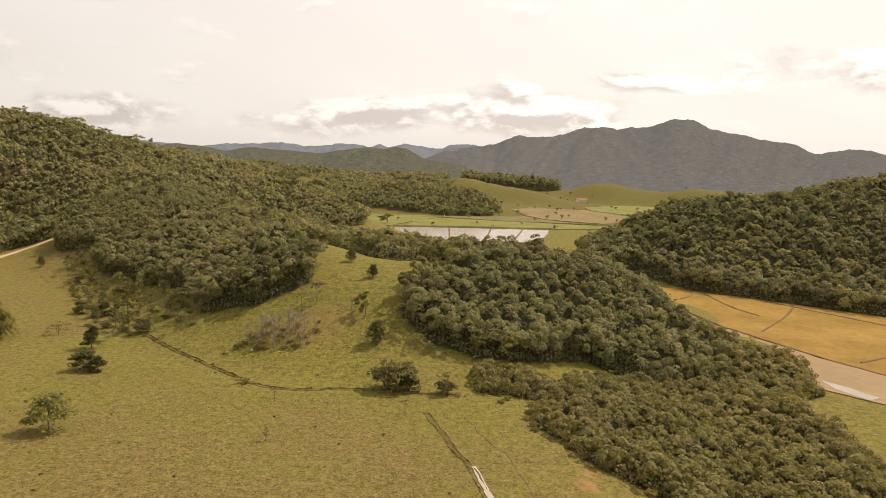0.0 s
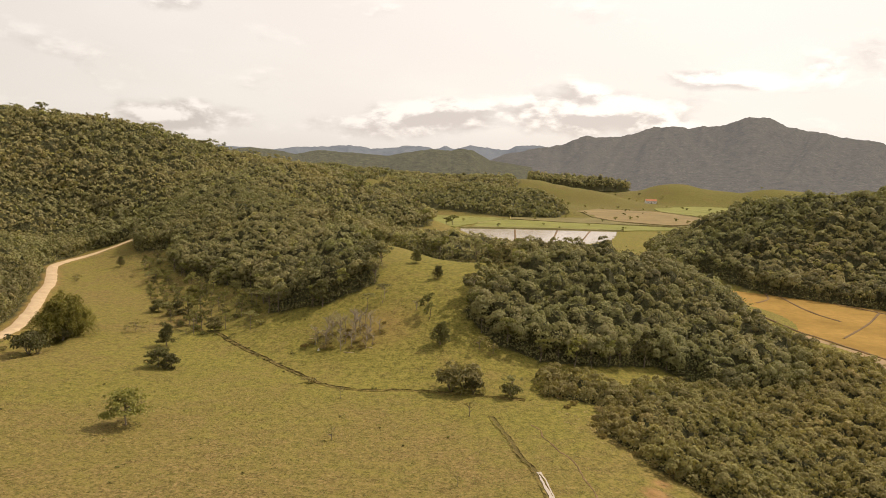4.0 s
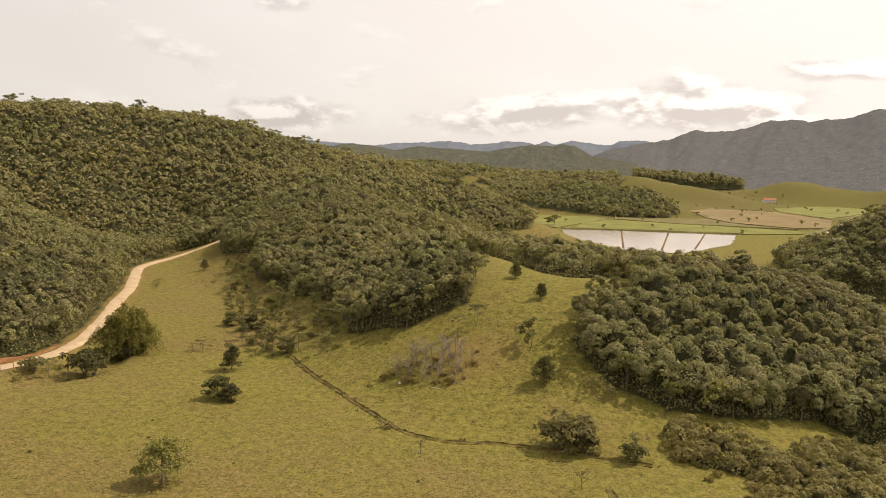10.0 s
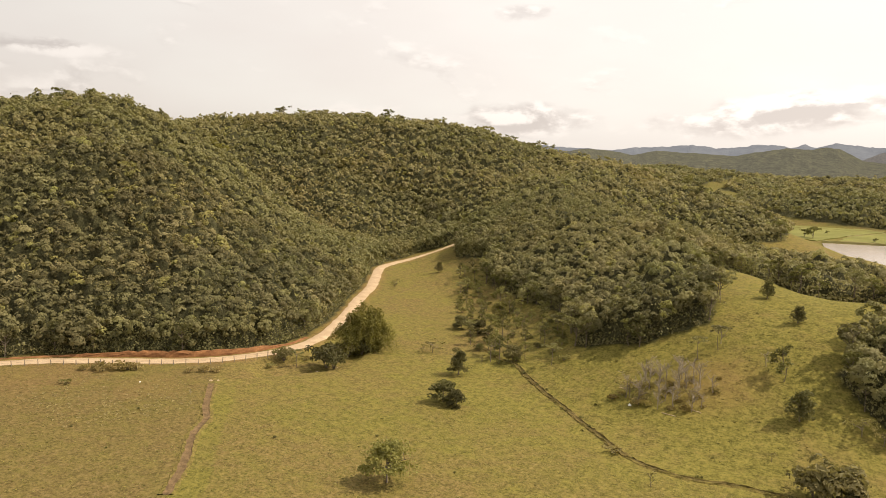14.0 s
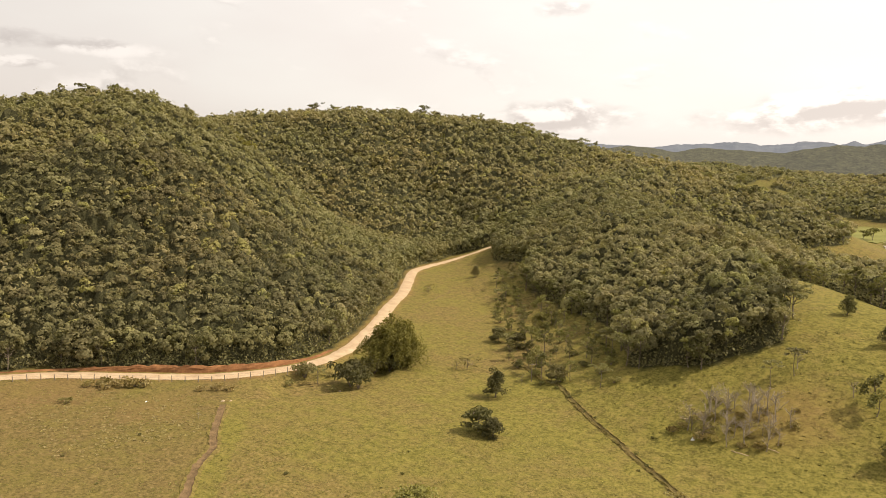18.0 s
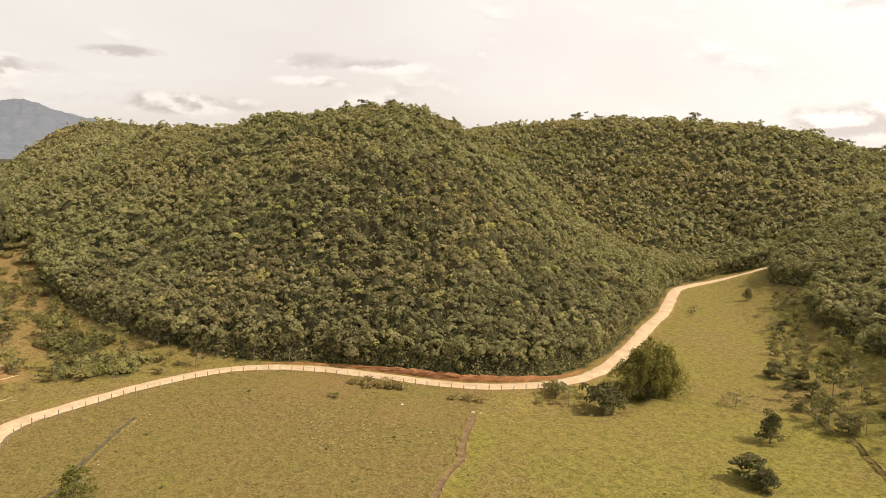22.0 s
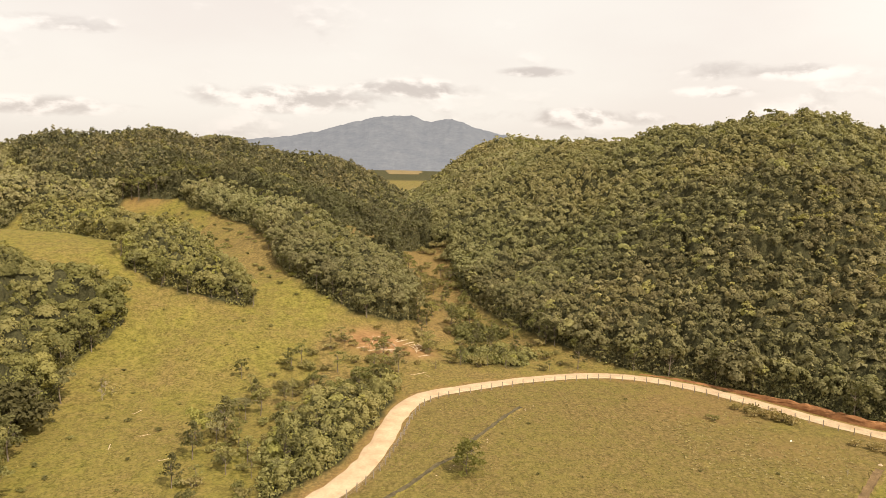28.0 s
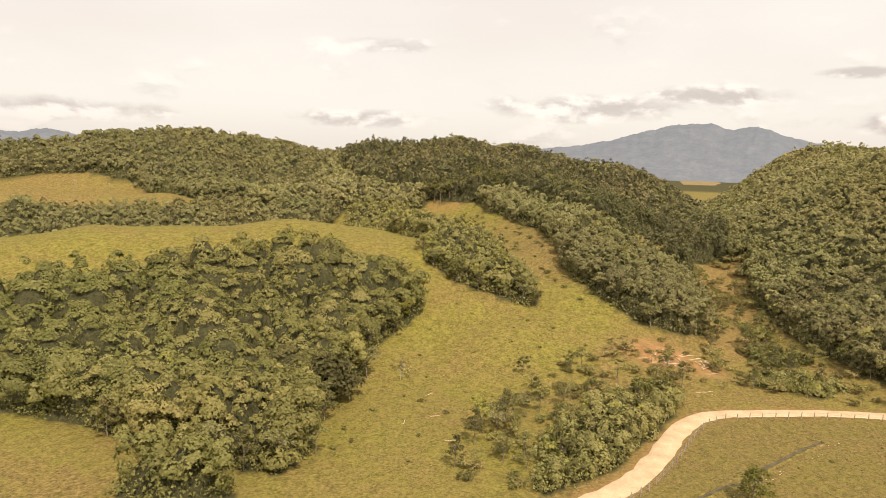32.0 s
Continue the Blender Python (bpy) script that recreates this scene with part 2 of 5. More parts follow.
def leaves(name, dark, mid, light, through=0.28):
    """Foliage: the hue follows the tree (attribute 'tint', or the object's random) and each leaf clump (its island)."""
    m = Mat(name)
    g = m.n.new("ShaderNodeNewGeometry")
    o = m.n.new("ShaderNodeObjectInfo")
    tree = m.math("FRACT", m.math("ADD", m.attr("tint").outputs["Fac"], o.outputs["Random"]))
    f = m.math("ADD", m.math("MULTIPLY", tree, 0.72), m.math("MULTIPLY", g.outputs["Random Per Island"], 0.28))
    c = m.ramp(f, (0.0, dark), (0.45, mid), (0.92, light))
    hue = m.ramp(tree, (0.0, (1.0, 1.0, 1.0)), (0.50, (0.95, 1.02, 0.9)), (0.80, (0.98, 1.0, 0.98)), (0.93, (1.0, 1.0, 1.0)), (0.985, (1.04, 1.10, 0.80)))
    c = m.mix(1.0, c, hue, "MULTIPLY")
    c = m.mix(0.6, c, m.ramp(m.noise(0.022, 4, 0.6), (0.32, (0.86, 0.94, 0.86)), (0.5, (1.0, 1.0, 1.0)), (0.68, (1.20, 1.10, 1.06))), "MULTIPLY")
    m.done(c, 0.66, 0.14)
    t = m.n.new("ShaderNodeBsdfTranslucent")
    m.put(t.inputs["Color"], m.mix(1.0, c, (1.18, 1.16, 0.72), "MULTIPLY"))
    x = m.n.new("ShaderNodeMixShader")
    x.inputs["Fac"].default_value = through
    m.l.new(m.bsdf.outputs[0], x.inputs[1])
    m.l.new(t.outputs[0], x.inputs[2])
    m.l.new(x.outputs[0], m.n["Material Output"].inputs["Surface"])
    return m.mat


def water(name, color, rough=0.06):
    m = Mat(name)
    m.bump(m.noise(1.5, 3, 0.5), 0.12, 0.02)
    c = m.ramp(m.noise(0.06, 4, 0.6), (0.35, color), (0.65, tuple(v * 1.25 for v in color)))
    return m.done(c, rough, 0.6)


M_LAND, M_ROAD = grass_land(), dirt_road()
M_LEAF = leaves("forest_leaves", (0.120, 0.107, 0.054), (0.228, 0.201, 0.099), (0.306, 0.273, 0.137), 0.36)
# inner foliage, coloured darker to stand for the shade between the crowns
M_INNER_SHADE = plain("inner_leaves", (0.044, 0.043, 0.020), (0.118, 0.112, 0.050), 1.7, 0.95, 1.0, 0.6)
M_EUCA = leaves("plantation_leaves", (0.074, 0.070, 0.038), (0.135, 0.121, 0.062), (0.212, 0.184, 0.096), 0.34)
M_MIXED = leaves("mixed_wood_leaves", (0.096, 0.090, 0.036), (0.188, 0.170, 0.066), (0.300, 0.268, 0.108), 0.38)
M_BAMBOO = leaves("bamboo_leaves", (0.130, 0.118, 0.034), (0.250, 0.215, 0.066), (0.370, 0.310, 0.110), 0.48)
M_SHRUB = leaves("scrub_leaves", (0.146, 0.124, 0.053), (0.262, 0.217, 0.094), (0.370, 0.300, 0.142), 0.40)
M_TUFT = leaves("grass_blades", (0.120, 0.108, 0.028), (0.190, 0.165, 0.046), (0.290, 0.240, 0.090), 0.45)
M_STRAW = leaves("dry_grass_blades", (0.16, 0.12, 0.044), (0.27, 0.205, 0.088), (0.38, 0.30, 0.15), 0.45)
M_BARK = plain("bark", (0.11, 0.085, 0.060), (0.26, 0.215, 0.165), 1.5, 0.95, 0.6, 0.05, (1, 1, 0.25))
M_POST = plain("weathered_wood", (0.16, 0.13, 0.10), (0.33, 0.28, 0.22), 3, 0.9, 0.3, 0.01, (1, 1, 0.2))
M_WIRE = plain("fence_wire", (0.20, 0.19, 0.18), (0.30, 0.29, 0.27), 4, 0.5, 0)
M_BANK = plain("red_earth", (0.13, 0.058, 0.025), (0.31, 0.150, 0.064), 0.35, 0.95, 0.8, 0.25)
M_DITCH = plain("ditch_earth", (0.080, 0.054, 0.026), (0.205, 0.135, 0.066), 0.7, 0.95, 0.7, 0.12)
M_WET = plain("wet_soil", (0.045, 0.038, 0.020), (0.120, 0.096, 0.050), 0.8, 0.8, 0.6, 0.1)
M_MUD = plain("ploughed_mud", (0.195, 0.120, 0.032), (0.300, 0.188, 0.056), 0.05, 0.95, 0.3, 0.08, (1, 1, 1), 0.05)
M_PADDY = plain("paddy_soil", (0.10, 0.062, 0.028), (0.18, 0.115, 0.055), 0.04, 0.85, 0.3, 0.08)
M_STRAWFIELD = plain("stubble", (0.150, 0.112, 0.050), (0.225, 0.165, 0.075), 0.03, 0.95, 0.3, 0.1)
M_OLIVE = plain("fallow_grass", (0.115, 0.100, 0.036), (0.185, 0.152, 0.060), 0.06, 0.95, 0.3, 0.1)
M_CROP = plain("green_crop", (0.125, 0.128, 0.030), (0.200, 0.192, 0.052), 0.05, 0.95, 0.3, 0.1)
M_WATER, M_MUDWATER = water("pond_water", (0.30, 0.25, 0.20), 0.16), plain("muddy_water", (0.19, 0.115, 0.040), (0.27, 0.165, 0.060), 0.05, 0.45, 0.05, 0.02, (1, 1, 1), 0.25)
M_WALL = plain("white_wall", (0.62, 0.58, 0.52), (0.80, 0.77, 0.72), 0.6, 0.85, 0.1)
M_TILE = plain("clay_roof", (0.26, 0.11, 0.055), (0.42, 0.19, 0.10), 0.8, 0.85, 0.3)
M_DARK = plain("dark_opening", (0.02, 0.02, 0.02), (0.05, 0.05, 0.05), 2, 0.4, 0)
M_SHEET = plain("white_sheet", (0.70, 0.69, 0.66), (0.85, 0.84, 0.82), 2, 0.6, 0.1)


# Forest seen from afar; a pale emission on the surface imitates the haze.
def far_forest(name, dark, light, haze_glow, strength, size=0.02, grain=0.8):
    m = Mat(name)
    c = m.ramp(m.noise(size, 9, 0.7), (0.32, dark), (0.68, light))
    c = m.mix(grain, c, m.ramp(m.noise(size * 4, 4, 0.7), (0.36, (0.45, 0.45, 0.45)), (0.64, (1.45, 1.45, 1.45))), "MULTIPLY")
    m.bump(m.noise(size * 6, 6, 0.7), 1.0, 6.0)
    m.bsdf.inputs["Emission Color"].default_value = (*haze_glow, 1)
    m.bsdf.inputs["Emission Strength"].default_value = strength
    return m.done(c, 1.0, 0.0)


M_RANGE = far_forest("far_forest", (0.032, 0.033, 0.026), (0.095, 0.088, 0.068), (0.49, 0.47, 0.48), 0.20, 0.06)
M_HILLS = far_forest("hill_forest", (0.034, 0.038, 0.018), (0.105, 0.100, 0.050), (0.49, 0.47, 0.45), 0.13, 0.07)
# here the bluish base colour and a stronger emission both imitate haze
M_HAZE_BLUE = far_forest("far_blue_range", (0.040, 0.046, 0.050), (0.075, 0.080, 0.080), (0.46, 0.48, 0.54), 0.29, 0.012, 0.3)

# ---- lie of the land ----
def smooth(a, b, v):
    u = np.clip((v - a) / (b - a), 0, 1)
    return u * u * (3 - 2 * u)


# crest lines of the hills: x, y, height of the crest, reach of the slope
RIDGES = {
    "hill_a": [(-156, 160, 9, 40), (-180, 152, 24, 66), (-215, 162, 40, 100), (-262, 186, 57, 128), (-284, 190, 57, 135), (-306, 172, 54, 140), (-346, 148, 49, 135), (-392, 140, 47, 120), (-475, 128, 53, 104), (-560, 130, 48, 100)],
    "hill_b": [(-352, 282, 53, 112), (-322, 345, 61, 114), (-283, 387, 62, 112), (-256, 407, 61, 118), (-226, 425, 56, 130), (-195, 440, 48, 140), (-170, 440, 46, 140), (-145, 438, 36, 130), (-112, 437, 30, 110), (-85, 425, 19, 90), (-62, 418, 10, 60)],
    "spur_c": [(-160, 380, 26, 90), (-112, 300, 21, 70), (-82, 262, 19, 60), (-60, 238, 18, 60), (-38, 212, 18, 66), (-22, 206, 17, 66), (8, 218, 17, 62), (32, 222, 15, 56), (55, 212, 6, 45)],
    "spur_d": [(-80, 310, 14, 60), (-18, 278, 13, 60), (40, 268, 9, 55)],
    "hill_f": [(128, 402, 30, 88), (205, 392, 44, 112), (280, 360, 50, 140), (400, 380, 60, 200)],
    "hill_h": [(-150, -140, 18, 95), (-192, -108, 23, 100), (-220, -64, 25.5, 100), (-226, -34, 23, 82), (-213, -8, 15, 58), (-195, 10, 8, 45)],
    "hill_i": [(-190, 38, 4, 30), (-225, 30, 14, 50), (-290, 12, 25, 80), (-350, -20, 34, 110), (-416, -108, 46, 130), (-427, -76, 51, 140), (-436, -50, 47, 140), (-446, -10, 40, 122), (-505, 4, 38, 98)],
    "hill_k": [(-490, -150, 22, 110), (-428, -205, 49, 140), (-400, -240, 53, 160), (-378, -266, 51, 160), (-345, -300, 43, 160), (-300, -360, 36, 170)],
    "knoll_v": [(-130, 790, 20, 90), (-70, 800, 24, 95), (-10, 805, 20, 70), (22, 795, 8, 50)],
    "hills_n": [(-360, 880, 34, 230), (-300, 1050, 38, 200), (-170, 1180, 26, 170), (-20, 1180, 31, 140), (70, 1120, 19, 105), (130, 1060, 5, 80)],
    "hill_q": [(165, 1215, 18, 120), (222, 1215, 31, 130), (275, 1225, 22, 120)],
    "hill_r": [(320, 1185, 20, 120), (362, 1175, 29, 130), (420, 1165, 24, 130), (520, 1100, 26, 160)],
    "hills_p": [(-200, 1430, 22, 150), (-40, 1430, 24, 140), (120, 1440, 18, 140), (230, 1440, 8, 120)],
    "bench": [(-335, -105, 24, 80), (-290, -180, 26, 85), (-255, -225, 28, 85)],
}


ROAD_NODES = [(-84, -6), (-98, 24), (-108, 37), (-119, 44.5), (-132, 48.5), (-147, 52), (-156, 57), (-162, 68), (-167, 81), (-169.5, 95), (-167, 105), (-160, 114.5), (-147, 125), (-137, 133), (-130.5, 142), (-127, 153), (-128, 164), (-135, 180), (-154, 213), (-164, 231), (-185, 262), (-189.5, 276), (-191, 292), (-187, 306), (-172, 318)]
# the level pasture inside the bend of the road
FLAT = ROAD_NODES[1:24] + [(-150, 280), (-100, 200), (-40, 140), (0, 120), (0, 0)]
HOLLOW = [(-118, 132), (-108, 146), (-108, 158), (-114, 168), (-124, 166), (-123, 153), (-127, 143)]


def inside(poly, x, y):
    x, y = np.asarray(x, float), np.asarray(y, float)
    hit = np.zeros(x.shape, bool)
    for (x0, y0), (x1, y1) in zip(poly, poly[1:] + poly[:1]):
        cross = (y0 > y) != (y1 > y)
        hit ^= cross & (x < (x1 - x0) * (y - y0) / ((y1 - y0) or 1e-9) + x0)
    return hit


def near_line(line, x, y):
    """Distance of places to a line of points."""
    line = np.asarray(line, float)
    best = np.full(np.shape(x), 1e9)
    for (x0, y0), (x1, y1) in zip(line[:-1, :2], line[1:, :2]):
        u = np.clip(((x - x0) * (x1 - x0) + (y - y0) * (y1 - y0)) / max((x1 - x0) ** 2 + (y1 - y0) ** 2, 1e-9), 0, 1)
        best = np.minimum(best, np.hypot(x - x0 - u * (x1 - x0), y - y0 - u * (y1 - y0)))
    return best


def base_level(x, y):
    low = np.maximum(smooth(8, 62, x - 0.12 * (y - 150)), smooth(235, 330, y + 0.55 * np.minimum(x, 0)))
    return -6.0 * low


def ridge_height(nodes, x, y):
    best = np.zeros_like(x)
    for (x0, y0, h0, w0), (x1, y1, h1, w1) in zip(nodes, nodes[1:]):
        u = np.clip(((x - x0) * (x1 - x0) + (y - y0) * (y1 - y0)) / ((x1 - x0) ** 2 + (y1 - y0) ** 2), 0, 1)
        d = np.hypot(x - x0 - u * (x1 - x0), y - y0 - u * (y1 - y0)) / (w0 + u * (w1 - w0))
        best = np.maximum(best, (h0 + u * (h1 - h0)) * (0.5 + 0.5 * np.cos(np.pi * np.minimum(d, 1))))
    return best


def ground(x, y):
    x, y = np.asarray(x, float), np.asarray(y, float)
    total = np.zeros_like(x)
    away = near_line(ROAD_NODES, x, y)
    foot = np.where(inside(FLAT, x, y), 0, 0.40 * smooth(2.6, 22, away) + 0.60 * smooth(2.6, 66, away))
    for name, nodes in RIDGES.items():
        total += (ridge_height(nodes, x, y) * (foot if name == "hill_a" else 1)) ** 3
    hills = np.cbrt(total)
    wave = np.sin(x * 0.071 + 1.3 * np.sin(y * 0.043)) * np.cos(y * 0.063 + 0.8 * np.sin(x * 0.031)) + 0.5 * np.sin(x * 0.15 + 2) * np.sin(y * 0.17)
    dip = -1.1 * smooth(0, 2.5, near_line(HOLLOW + HOLLOW[:1], x, y)) * inside(HOLLOW, x, y)
    return base_level(x, y) + dip + hills + wave * np.minimum(hills * 0.05, 1.6)



# ---- building helpers ----
def part(name, bm, material, parent=None, label=""):
    """Links a bmesh as one mesh object, under a thing or a part."""
    me = bpy.data.meshes.new(name)
    bm.to_mesh(me)
    bm.free()
    me.materials.append(material)
    ob = new(name, me)
    ob.parent = parent
    return tagged(ob, label)


def mesh_of(name, verts, faces, material, smooth_faces=False):
    """A mesh from numpy arrays: vertices (n, 3) and faces (m, 3 or 4)."""
    me = bpy.data.meshes.new(name)
    k = faces.shape[1]
    me.vertices.add(len(verts))
    me.vertices.foreach_set("co", np.asarray(verts, np.float32).ravel())
    me.loops.add(faces.size)
    me.loops.foreach_set("vertex_index", faces.astype(np.int32).ravel())
    me.polygons.add(len(faces))
    me.polygons.foreach_set("loop_start", np.arange(0, faces.size, k, dtype=np.int32))
    me.polygons.foreach_set("use_smooth", np.full(len(faces), smooth_faces))
    me.materials.append(material)
    me.update(calc_edges=True)
    return me


def along(points, step):
    """A smooth line (Catmull-Rom) through points, with a vertex about every step metres."""
    p = np.array([points[0]] + list(points) + [points[-1]], float)
    out = []
    for a, b, c, d in zip(p, p[1:], p[2:], p[3:]):
        n = max(2, int(np.hypot(*(c - b)[:2]) / step))
        for u in np.linspace(0, 1, n, endpoint=False):
            out.append(0.5 * (2 * b + (c - a) * u + (2 * a - 5 * b + 4 * c - d) * u * u + (3 * b - a - 3 * c + d) * u ** 3))
    out.append(p[-1])
    return np.array(out)


# ---- the plan: road, ditches, woods ----
ROAD = along(ROAD_NODES, 2.0)
FAR_ROAD = along([(-104, 600), (-110, 650), (-116, 715), (-126, 775)], 6.0)
DITCHES = [
    along([(-96, 186), (-77, 171), (-60, 156.5), (-45, 143.5), (-35, 138.5), (-19, 140.5), (2, 139)], 2.0),
    along([(-7, 130), (0, 112), (4, 97), (7, 84)], 2.0),
    along([(-88, 92), (-93, 98), (-104, 110), (-116, 122), (-121, 127)], 2.0),
    along([(-108, 46), (-119, 55), (-136, 66), (-152, 76.5)], 2.0),
]
WOODS = {
    "a": [(-131.2, 156), (-131.8, 149), (-136, 141.5), (-142, 135.5), (-150, 129), (-158, 122.5), (-165, 116), (-171, 107), (-177, 99), (-189, 89), (-208, 81), (-232, 77), (-258, 71), (-290, 66), (-330, 66), (-420, 62), (-560, 40), (-620, 160), (-480, 260), (-370, 300), (-300, 320), (-225, 345), (-205, 325), (-196, 293), (-194.5, 278), (-189.5, 264), (-169, 233), (-158.5, 214), (-139.5, 182), (-132.5, 165)],
    "b": [(-370, 290), (-300, 318), (-225, 343), (-196, 338), (-165, 287), (-142, 272), (-126, 246), (-100, 222), (-79, 204), (-66, 180), (-52, 180), (-41, 188), (-42, 199), (-53, 226), (-78, 262), (-92, 320), (-90, 372), (-60, 412), (-62, 445), (-150, 520), (-320, 500), (-430, 420)],
    "saddle": [(-80, 290), (-52, 249), (-30, 228), (-8, 222), (30, 240), (66, 262), (70, 310), (64, 354), (44, 352), (10, 318), (-40, 352), (-86, 372), (-90, 320)],
    "d": [(-3, 200), (-13, 190), (-16, 175), (-8, 165), (3, 161), (16, 164), (30, 172), (45, 165), (62, 175), (72, 195), (64, 215), (68, 262), (20, 245), (-6, 222)],
    "e": [(4, 156), (3, 143), (15, 140), (13, 127), (21, 114), (31, 105), (38, 84), (60, 82), (74, 120), (76, 146), (72, 160), (84, 172), (89, 184), (90, 202), (79, 212), (71, 228), (64, 215), (62, 190), (45, 168), (28, 163), (20, 150)],
    "f": [(80, 352), (66, 356), (62, 384), (64, 430), (84, 485), (110, 535), (140, 600), (168, 665), (222, 860), (300, 830), (420, 600), (460, 450), (420, 300), (260, 262), (168, 272), (140, 294), (100, 322)],
    "pass": [(-208, 328), (-199, 304), (-192, 310), (-178, 316), (-168, 292), (-176, 306), (-196, 338), (-225, 343)],
    "knoll": [(-152, 752), (-118, 738), (-60, 727), (0, 733), (24, 750), (32, 790), (20, 850), (-80, 880), (-160, 850)],
    "north": [(-420, 640), (-300, 760), (-262, 850), (-240, 960), (-215, 1120), (-520, 1200), (-600, 800)],
    "far_slope": [(-212, 985), (-120, 1020), (-55, 1045), (-30, 1130), (-45, 1205), (-215, 1235), (-214, 1120)],
    "plantation": [(-12, 1385), (90, 1375), (168, 1388), (172, 1420), (60, 1450), (-22, 1450)],
    "band": [(-70, 455), (-130, 560), (-175, 620), (-260, 640), (-330, 560), (-250, 500), (-120, 470)],
    "strip": [(-311, -28), (-276, 2), (-250, 12), (-225, 20), (-207, 32), (-201, 41), (-202, 50), (-206, 57), (-221, 57), (-249, 52), (-252, 42), (-258, 33), (-270, 28), (-286, 14), (-298, 4), (-325, -27), (-328, -38)],
    "col": [(-296, -128), (-300, -136), (-400, -142), (-346, -104), (-335, -62), (-327, -62), (-321, -80), (-317, -98), (-312, -118)],
    "gully": [(-206, -18), (-202, -8), (-199, 3), (-198, 15), (-205, 15), (-231, -1), (-288, -26), (-324, -66), (-320, -96), (-262, -72), (-236, -40), (-220, -22)],
    "i": [(-334, -60), (-324, -37), (-284, 2), (-262, 34), (-268, 62), (-330, 76), (-560, 40), (-620, -60), (-500, -160), (-400, -140), (-345, -105)],
    "h": [(-188, -13), (-184, -10), (-171, -13), (-162, -14), (-150, -10), (-143, -13), (-127, -9), (-112, -2), (-104, -3), (-103, -10), (-106, -20), (-105, -28), (-109, -44), (-108, -57), (-106, -75), (-128, -98), (-144, -90), (-155, -79), (-168, -72), (-175, -61), (-187, -51), (-192, -37), (-191, -22)],
    "h_low": [(-90, -20), (-96, -20), (-99, -12), (-96, -4), (-88, -8)],
    "roadside": [(-111, 34), (-123, 42), (-141, 47.5), (-154, 51), (-163, 50.5), (-162, 44), (-155, 36), (-141, 33), (-127, 31), (-114, 32)],
    "brush": [(-180, 66), (-176, 80), (-183, 84), (-190, 74), (-188, 66)],
    "brush_mid": [(-197, 68), (-196, 80), (-206, 77), (-211, 69), (-204, 66)],
    "brush_far": [(-218, 68), (-222, 75), (-232, 74), (-230, 66)],
    "k": [(-300, -128), (-294, -141), (-297, -168), (-322, -217), (-319, -243), (-307, -257), (-296, -272), (-280, -330), (-300, -420), (-460, -420), (-580, -250), (-520, -130), (-400, -140)],
    "k_front": [(-225, -212), (-232, -203), (-247, -190), (-261, -173), (-275, -157), (-290, -139), (-312, -118), (-318, -98), (-262, -92), (-240, -128), (-222, -165), (-200, -215)],
}
GLADES = [
    [(-268, 34), (-290, 32), (-313, 40), (-300, 49), (-281, 47), (-268, 40)],
    [(-246, 60), (-269, 55), (-285, 53), (-304, 62), (-300, 73), (-283, 71), (-266, 72), (-252, 72)],
]
SCRUB = {
    "road": [(-108, 30), (-128, 43), (-152, 50), (-172, 53), (-188, 40), (-172, 27), (-150, 20), (-132, 17), (-112, 20)],
    "valley": [(-178, 60), (-172, 80), (-174, 98), (-192, 86), (-206, 76), (-262, 71), (-268, 52), (-212, 60), (-196, 56)],
    "slope": [(-140, 262), (-124, 236), (-100, 216), (-78, 200), (-66, 172), (-84, 172), (-108, 196), (-122, 220), (-150, 266)],
}


def wooded(x, y):
    w = np.zeros(np.shape(x), bool)
    for poly in WOODS.values():
        w |= inside(poly, x, y)
    for poly in GLADES:
        w &= ~inside(poly, x, y)
    return w


